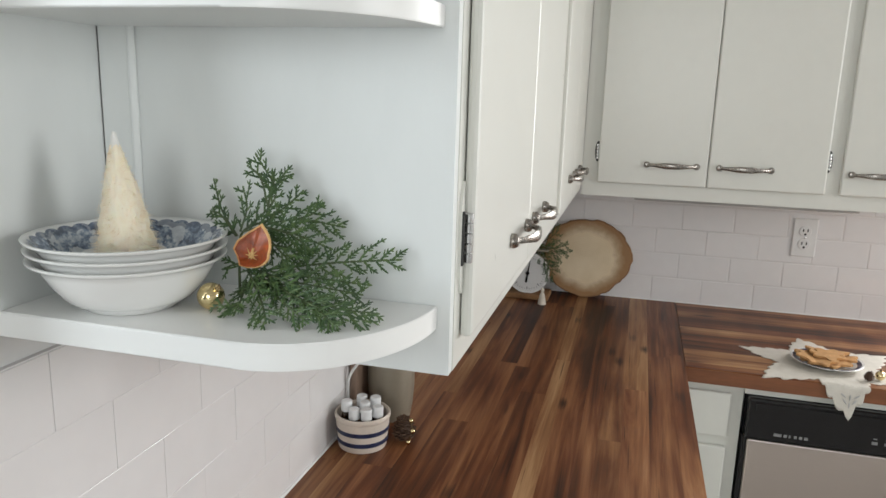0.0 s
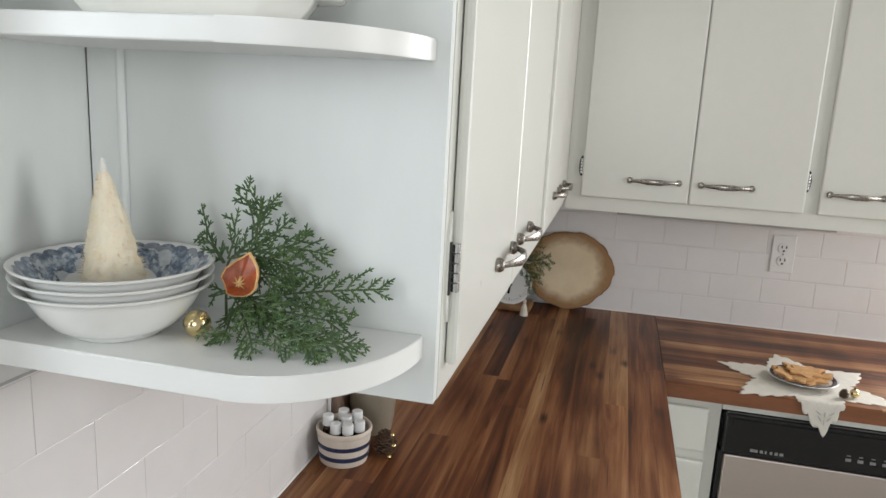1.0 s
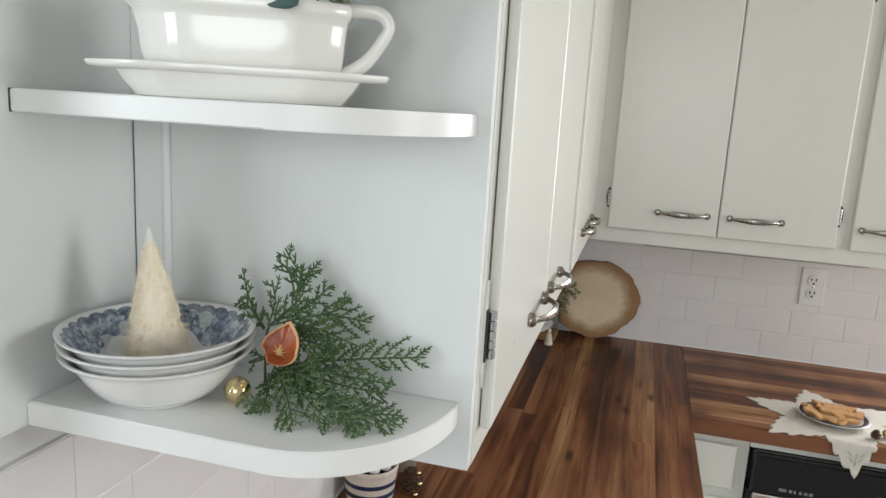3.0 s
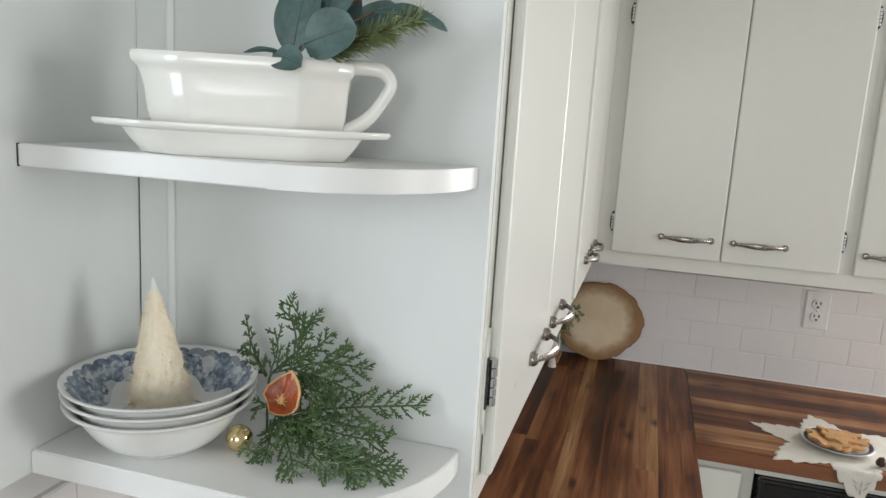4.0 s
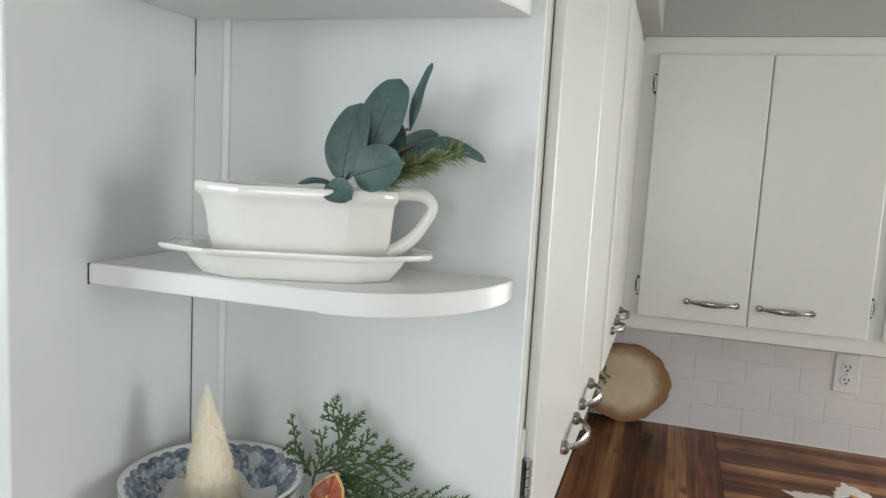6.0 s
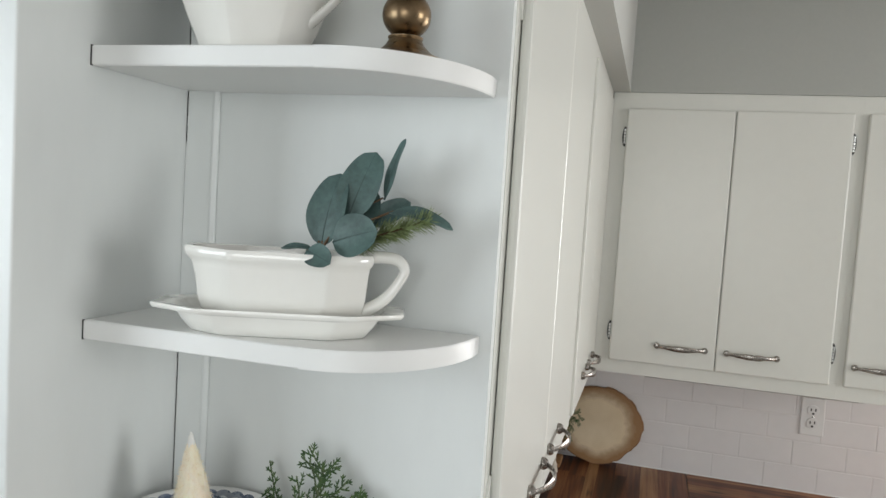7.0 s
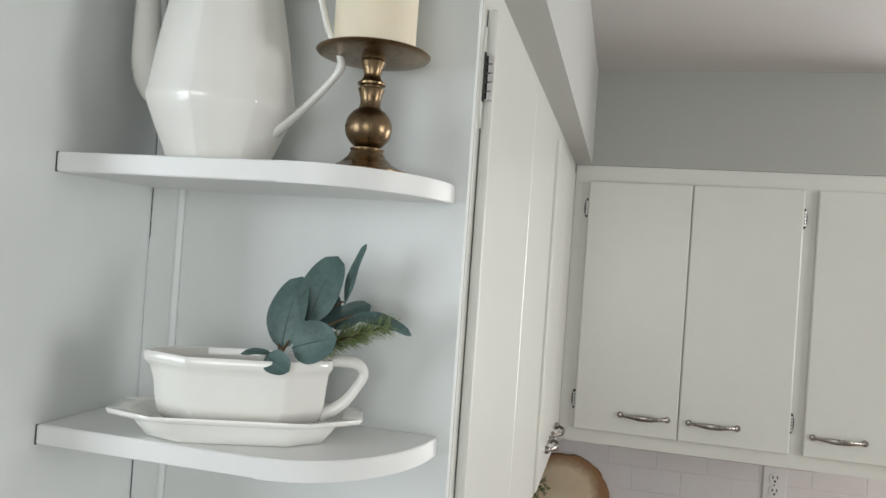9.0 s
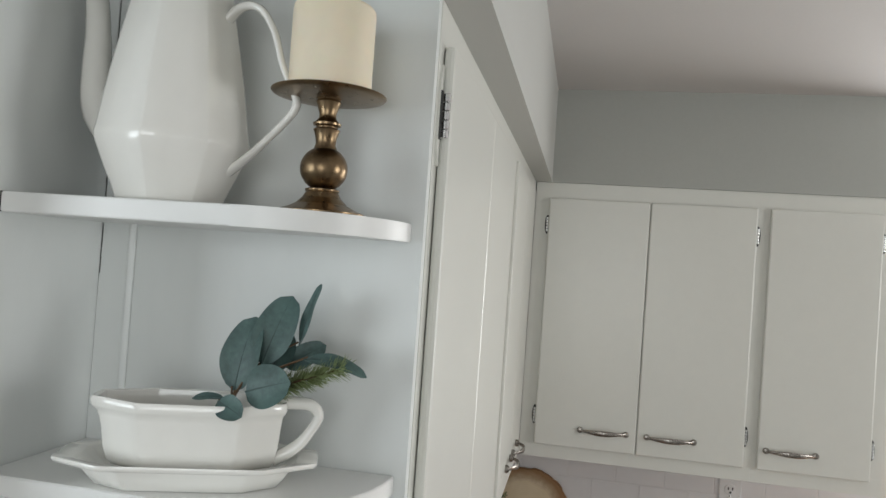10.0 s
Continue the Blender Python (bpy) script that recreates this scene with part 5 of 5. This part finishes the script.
part("bark_rim", add_loft(bmesh.new(), [slab_ring(0.965, -0.0102), slab_ring(0.992, -0.0095), slab_ring(1.0, -0.004), slab_ring(1.005, 0.003), slab_ring(0.99, 0.009), slab_ring(0.965, 0.010)]), BARK, slab, "rough brown bark edge", smooth=50)
part("face", add_loft(bmesh.new(), [slab_ring(0.967, -0.0100), slab_ring(0.962, -0.0112), slab_ring(0.5, -0.0114)]), SLICE, slab, "pale sanded end grain", smooth=50)

SX, SY, SZ = -0.003, 2.455, ZC + 0.082
scale_ = thing("kitchen_scale", (SX, SY + 0.03, ZC), "vintage kitchen scale with round white dial", "scale")
part("base", box(SX - 0.070, SX + 0.070, SY - 0.020, SY + 0.075, ZC + 0.0005, ZC + 0.018, bevel=0.005), BARK, scale_)
part("housing", lathe([(0.050, 0.004), (0.062, 0.006), (0.064, 0.012), (0.064, 0.050), (0.058, 0.056)], (SX, SY, SZ), 48, axis="y"), TAUPE, scale_)
part("bezel", lathe([(0.058, 0.0), (0.0655, -0.001), (0.0665, 0.006), (0.0645, 0.0115), (0.058, 0.0118)], (SX, SY, SZ), 48, axis="y", cap=False), WHITEP, scale_)
dial = part("dial", lathe([(0.0575, 0.001), (0.0575, -0.0012)], (SX, SY, SZ), 48, axis="y"), PLASTER, scale_)
bm = bmesh.new()
for k in range(40):
    a = 2 * math.pi * k / 40
    l = 0.009 if k % 5 == 0 else 0.004
    p0, p1 = (Vector((SX + r * math.cos(a), SY - 0.0014, SZ + r * math.sin(a))) for r in (0.053, 0.053 - l))
    add_tube(bm, [p0, p1], 0.0006 if k % 5 else 0.0010, 4)
part("dial_marks", bm, SLOT, dial, smooth=0)
bm = tube([(SX - 0.004, SY - 0.0028, SZ - 0.030), (SX, SY - 0.0030, SZ), (SX + 0.006, SY - 0.0028, SZ + 0.040)], [0.0034, 0.0028, 0.0008], 8, flat=0.4)
add_lathe(bm, [(0.006, 0.0), (0.006, -0.003), (0.003, -0.004)], (SX, SY - 0.0014, SZ), 16, axis="y")
part("needle", bm, BLACKP, dial)
part("platform", box(SX - 0.060, SX + 0.060, SY + 0.002, SY + 0.075, ZC + 0.152, ZC + 0.158, bevel=0.002), TAUPE, scale_)
part("neck", box(SX - 0.012, SX + 0.012, SY + 0.02, SY + 0.05, ZC + 0.14, ZC + 0.1515), TAUPE, scale_)
cedar_bunch("cedar_sprig", (SX + 0.01, SY + 0.03, ZC + 0.162), [
    ((0.085, 2.46, ZC + 0.225), (0, -1, 0.2)), ((0.118, 2.45, ZC + 0.185), (0, -1, 0.3)), ((0.10, 2.44, ZC + 0.145), (0, -1, 0.4)), ((0.075, 2.43, ZC + 0.110), (0, -1, 0.2)), ((0.04, 2.46, ZC + 0.25), (0, -1, 0.2)), ((0.085, 2.43, ZC + 0.09), (0, -1, 0.1)),
], "green cedar sprig draped over the kitchen scale", 17, reach=0.38, sub=8)
tassel = thing("wooden_bell", (0.052, 2.405, ZC), "small pale wooden bell standing by the scale", "ornament")
part("bell", lathe([(0.0125, 0.0), (0.0130, 0.002), (0.0105, 0.014), (0.0080, 0.028), (0.0050, 0.036), (0.0012, 0.039)], (0.052, 2.405, ZC + 0.0002), 24), TWINE, tassel)
part("knob", lathe([(0.002, 0.036), (0.0052, 0.040), (0.0062, 0.0445), (0.0050, 0.049), (0.0018, 0.052)], (0.052, 2.405, ZC), 18), TWINE, tassel)

# ---- dishwasher counter: lace mat, plate of cookies, ornaments ----
MX, MY = 0.788, 2.118


def lace(u, a):
    """Six pointed arms with a scalloped hem; what passes the counter's edge hangs down."""
    k = (a - radians(277)) / radians(60)
    f = abs((k + 0.5) % 1 - 0.5) * 2
    r = (0.205 - 0.095 * f ** 0.75) * (0.965 + 0.085 * abs(math.sin(a * 21))) * u
    x, y = MX + r * math.cos(a), MY + r * math.sin(a)
    z = ZC + 0.0012 + 0.0009 * math.sin(40 * x) * math.sin(33 * y + 1)
    lip = EDGE_Y - 0.0035
    if y < lip + 0.004:
        over = lip + 0.004 - y
        if over < 0.006:
            y, z = lip + 0.004 - over * 0.9, z - over * over * 50
        else:
            z = z - 0.0018 - (over - 0.006)
            y = lip - 0.0014 - 0.012 * max(0, over - 0.02)
    return Vector((x, y, z))


bm = bmesh.new()
NA, NR = 240, 26
rows = [[bm.verts.new(lace(0.03 + 0.97 * j / NR, 2 * math.pi * i / NA)) for i in range(NA)] for j in range(NR + 1)]
for j in range(NR):
    for i in range(NA):
        bm.faces.new((rows[j][i], rows[j][(i + 1) % NA], rows[j + 1][(i + 1) % NA], rows[j + 1][i]))
bm.faces.new(rows[0])
mat_ = solid("lace_mat", bm, LACE, (MX, MY, ZC), "cream star-shaped lace mat hanging over the counter edge", "table mat", smooth=60)
mod = mat_.modifiers.new("cloth", "SOLIDIFY")
mod.thickness, mod.offset = 0.0011, 1.0
# raised leaf embroidery on the hanging point
bm = bmesh.new()
for dx, dz, ang in ((0, -0.040, 0), (-0.010, -0.030, -35), (0.010, -0.030, 35), (-0.014, -0.014, -50), (0.014, -0.014, 50), (0, -0.018, 0)):
    c = Vector((MX + 0.024 + dx, EDGE_Y - 0.0062, ZC - 0.012 + dz * 0.85))
    d = Vector((math.sin(radians(ang)), 0, math.cos(radians(ang)))) * 0.008
    add_tube(bm, [c - d, c - d * 0.4, c + d * 0.4, c + d], [0.0004, 0.0018, 0.0018, 0.0004], 8, flat=0.4)
emb = part("embroidery", bm, LIGHTBAR, mat_, "grey stitched leaf motif")

DX, DY = 0.786, 2.122
dish = thing("small_plate", (DX, DY, ZC + 0.002), "white plate with a blue patterned rim, holding cookies", "plate")
part("plate", lathe([(0.040, 0.0), (0.044, 0.0006), (0.048, 0.003), (0.066, 0.0085), (0.0795, 0.0135), (0.0810, 0.0145), (0.0800, 0.0153), (0.066, 0.0108), (0.050, 0.0060), (0.002, 0.0050)], (DX, DY, ZC + 0.0026), 56), WHITEWARE, dish)
part("rim_band", lathe([(0.0660, 0.0108), (0.0665, 0.0114), (0.0752, 0.0141), (0.0756, 0.0137)], (DX, DY, ZC + 0.0030), 56, cap=False), NAVY, dish, "dark blue patterned rim band")
for x, y, z, rz, s, tilt in ((-0.030, 0.012, 0.0125, 10, 1.0, 8), (0.012, -0.018, 0.0125, 40, 1.0, -6), (-0.008, 0.022, 0.0215, 75, 0.95, 10), (0.036, 0.012, 0.0135, 20, 0.95, -10), (0.002, -0.002, 0.0250, -15, 0.9, 5), (-0.040, -0.016, 0.0185, 50, 0.85, 12), (0.020, 0.030, 0.0205, 5, 0.9, -8), (-0.018, -0.030, 0.0175, 62, 0.85, -6)):
    bm = bmesh.new()
    star = []
    for k in range(40):
        a = 2 * math.pi * k / 40
        r = 0.034 * s * (1 + 0.30 * math.cos(5 * a)) ** 0.9
        star.append((r * math.cos(a), r * math.sin(a)))
    add_prism(bm, star, -0.003, 0.003, 0.0014)
    at = pose(DX + x, DY + y, ZC + 0.003 + z, tilt, tilt * 0.6, rz)
    bmesh.ops.transform(bm, matrix=at, verts=bm.verts)
    solid("cookie", bm, COOKIE, (DX + x, DY + y, ZC + 0.003 + z), "golden-brown star-shaped ginger cookie on a plate", "cookie", "cookies on the plate", smooth=40)
pinecone((0.858, 2.040, ZC + 0.0025), 0.013, "tiny dark pinecone on the lace mat", 9)
for x, y, r in ((0.884, 2.052, 0.011), (0.842, 2.158, 0.009)):
    b = thing("bauble", (x, y, ZC + 0.0025), "tiny shiny gold ball on the lace mat", "ornament")
    bm = bmesh.new()
    bmesh.ops.create_uvsphere(bm, u_segments=24, v_segments=14, radius=r, matrix=Matrix.Translation((x, y, ZC + 0.0025 + r)))
    part("ball", bm, GOLD, b, smooth=180)
    part("cap", lathe([(r * 0.28, 0.0), (r * 0.28, r * 0.25), (r * 0.12, r * 0.4)], (x, y, ZC + 0.0025 + 1.96 * r), 12), BRASS, b)

# ---- wooden counters: one stave after another ----
rng = random.Random(7)


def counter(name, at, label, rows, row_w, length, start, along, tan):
    """A butcher-block top of staves of uneven length. along 'y': rows step in x; 'x': rows step in y. tan: how far pale
    staves are favoured in each row.
    """
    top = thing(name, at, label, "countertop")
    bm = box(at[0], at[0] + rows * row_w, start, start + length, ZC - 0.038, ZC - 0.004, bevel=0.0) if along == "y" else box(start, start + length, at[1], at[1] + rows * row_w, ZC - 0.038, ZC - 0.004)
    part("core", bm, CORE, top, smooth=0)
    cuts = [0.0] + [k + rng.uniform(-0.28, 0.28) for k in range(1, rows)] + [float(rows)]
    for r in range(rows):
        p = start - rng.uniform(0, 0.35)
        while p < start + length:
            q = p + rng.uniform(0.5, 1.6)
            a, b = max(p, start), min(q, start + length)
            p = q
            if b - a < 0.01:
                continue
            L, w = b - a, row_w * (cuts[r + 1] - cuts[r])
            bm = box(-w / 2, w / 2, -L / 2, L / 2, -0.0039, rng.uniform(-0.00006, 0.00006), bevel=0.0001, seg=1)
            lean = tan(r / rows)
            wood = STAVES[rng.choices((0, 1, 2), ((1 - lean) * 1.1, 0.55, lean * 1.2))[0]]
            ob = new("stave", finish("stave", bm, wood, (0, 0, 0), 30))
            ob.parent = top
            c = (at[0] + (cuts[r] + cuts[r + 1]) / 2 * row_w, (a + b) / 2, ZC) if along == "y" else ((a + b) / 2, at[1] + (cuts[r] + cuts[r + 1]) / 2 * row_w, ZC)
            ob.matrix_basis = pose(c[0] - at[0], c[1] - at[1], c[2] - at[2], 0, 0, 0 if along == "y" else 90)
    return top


CORE = surface("oiled_counter_edge", (0.20, 0.075, 0.032), 0.4, var=0.35, big=3, fine=40, stretch=(1, 1, 14), bump=0.1)
# Pale staves favoured over the outer half: window sheen put into the wood's colour.
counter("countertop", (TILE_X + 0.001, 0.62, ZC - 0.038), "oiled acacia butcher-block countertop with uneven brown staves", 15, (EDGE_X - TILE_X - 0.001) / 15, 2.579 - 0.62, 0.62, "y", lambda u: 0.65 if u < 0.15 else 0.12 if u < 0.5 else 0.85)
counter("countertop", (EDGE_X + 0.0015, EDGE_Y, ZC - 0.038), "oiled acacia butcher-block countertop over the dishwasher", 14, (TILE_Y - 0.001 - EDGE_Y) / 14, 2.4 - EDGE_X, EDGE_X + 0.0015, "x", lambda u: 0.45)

# ---- tiles, three by six, in running bond ----


def tile_mesh(name, w, h, worn):
    return finish(name, box(-w / 2, w / 2, -h / 2, h / 2, -0.006, 0.0, bevel=worn, seg=2), TILE, (0, 0, 0), 14)


TW, TH = 0.1504, 0.0772


def tile_wall(wall, lo, hi, phase, rows, gap, worn, place):
    full = tile_mesh("tile", TW - gap, TH - gap, worn)
    for r in range(rows):
        x = lo - TW + ((phase + (TW / 2 if r % 2 else 0)) - lo) % TW
        while x < hi:
            a, b = max(x, lo), min(x + TW, hi)
            if b - a > 0.015:
                me = full if b - a > TW - 1e-4 else tile_mesh("tile", b - a - gap, TH - gap, worn)
                ob = new("tile", me)
                ob.parent = wall
                ob.matrix_basis = place((a + b) / 2, ZC + 0.001 + (r + 0.5) * TH) @ pose(0, 0, rng.uniform(-0.0003, 0.0003), rng.uniform(-0.12, 0.12), rng.uniform(-0.1, 0.1), 0)
            x += TW


tile_wall(wall_north, TILE_X + 0.001, 1.2, 0.3745, 5, 0.0028, 0.0016, lambda u, z: pose(u, TILE_Y, z, 90, 0, 0))
tile_wall(wall_west, 0.632, TILE_Y - 0.001, 2.42, 5, 0.0008, 0.0004, lambda u, z: pose(TILE_X, u, z, 90, 0, 90))
solid("grout_north", box(TILE_X + 0.006, 1.2, TILE_Y + 0.0010, WALL_Y - 0.0002, ZC, ZC + 5 * TH + 0.002), GROUT, (0, 0, 0), "pale grout between white tiles", "grout", kind="structure", smooth=0)
solid("grout_west", box(WALL_X + 0.0002, TILE_X - 0.0010, 0.632, TILE_Y, ZC, ZC + 5 * TH + 0.002), WHITEGROUT, (0, 0, 0), "white grout between tight white tiles", "grout", kind="structure", smooth=0)

# white caulk where the counters meet the tiles
bm = tube([(TILE_X + 0.0012, 0.632, ZC + 0.0005), (TILE_X + 0.0012, TILE_Y - 0.002, ZC + 0.0005)], 0.0030, 8)
add_tube(bm, [(TILE_X, TILE_Y - 0.0012, ZC + 0.0005), (2.3, TILE_Y - 0.0012, ZC + 0.0005)], 0.0030, 8)
solid("caulk_line", bm, WHITEP, (0, 0, ZC), "white caulk bead between counter and tiles", "trim", kind="structure")
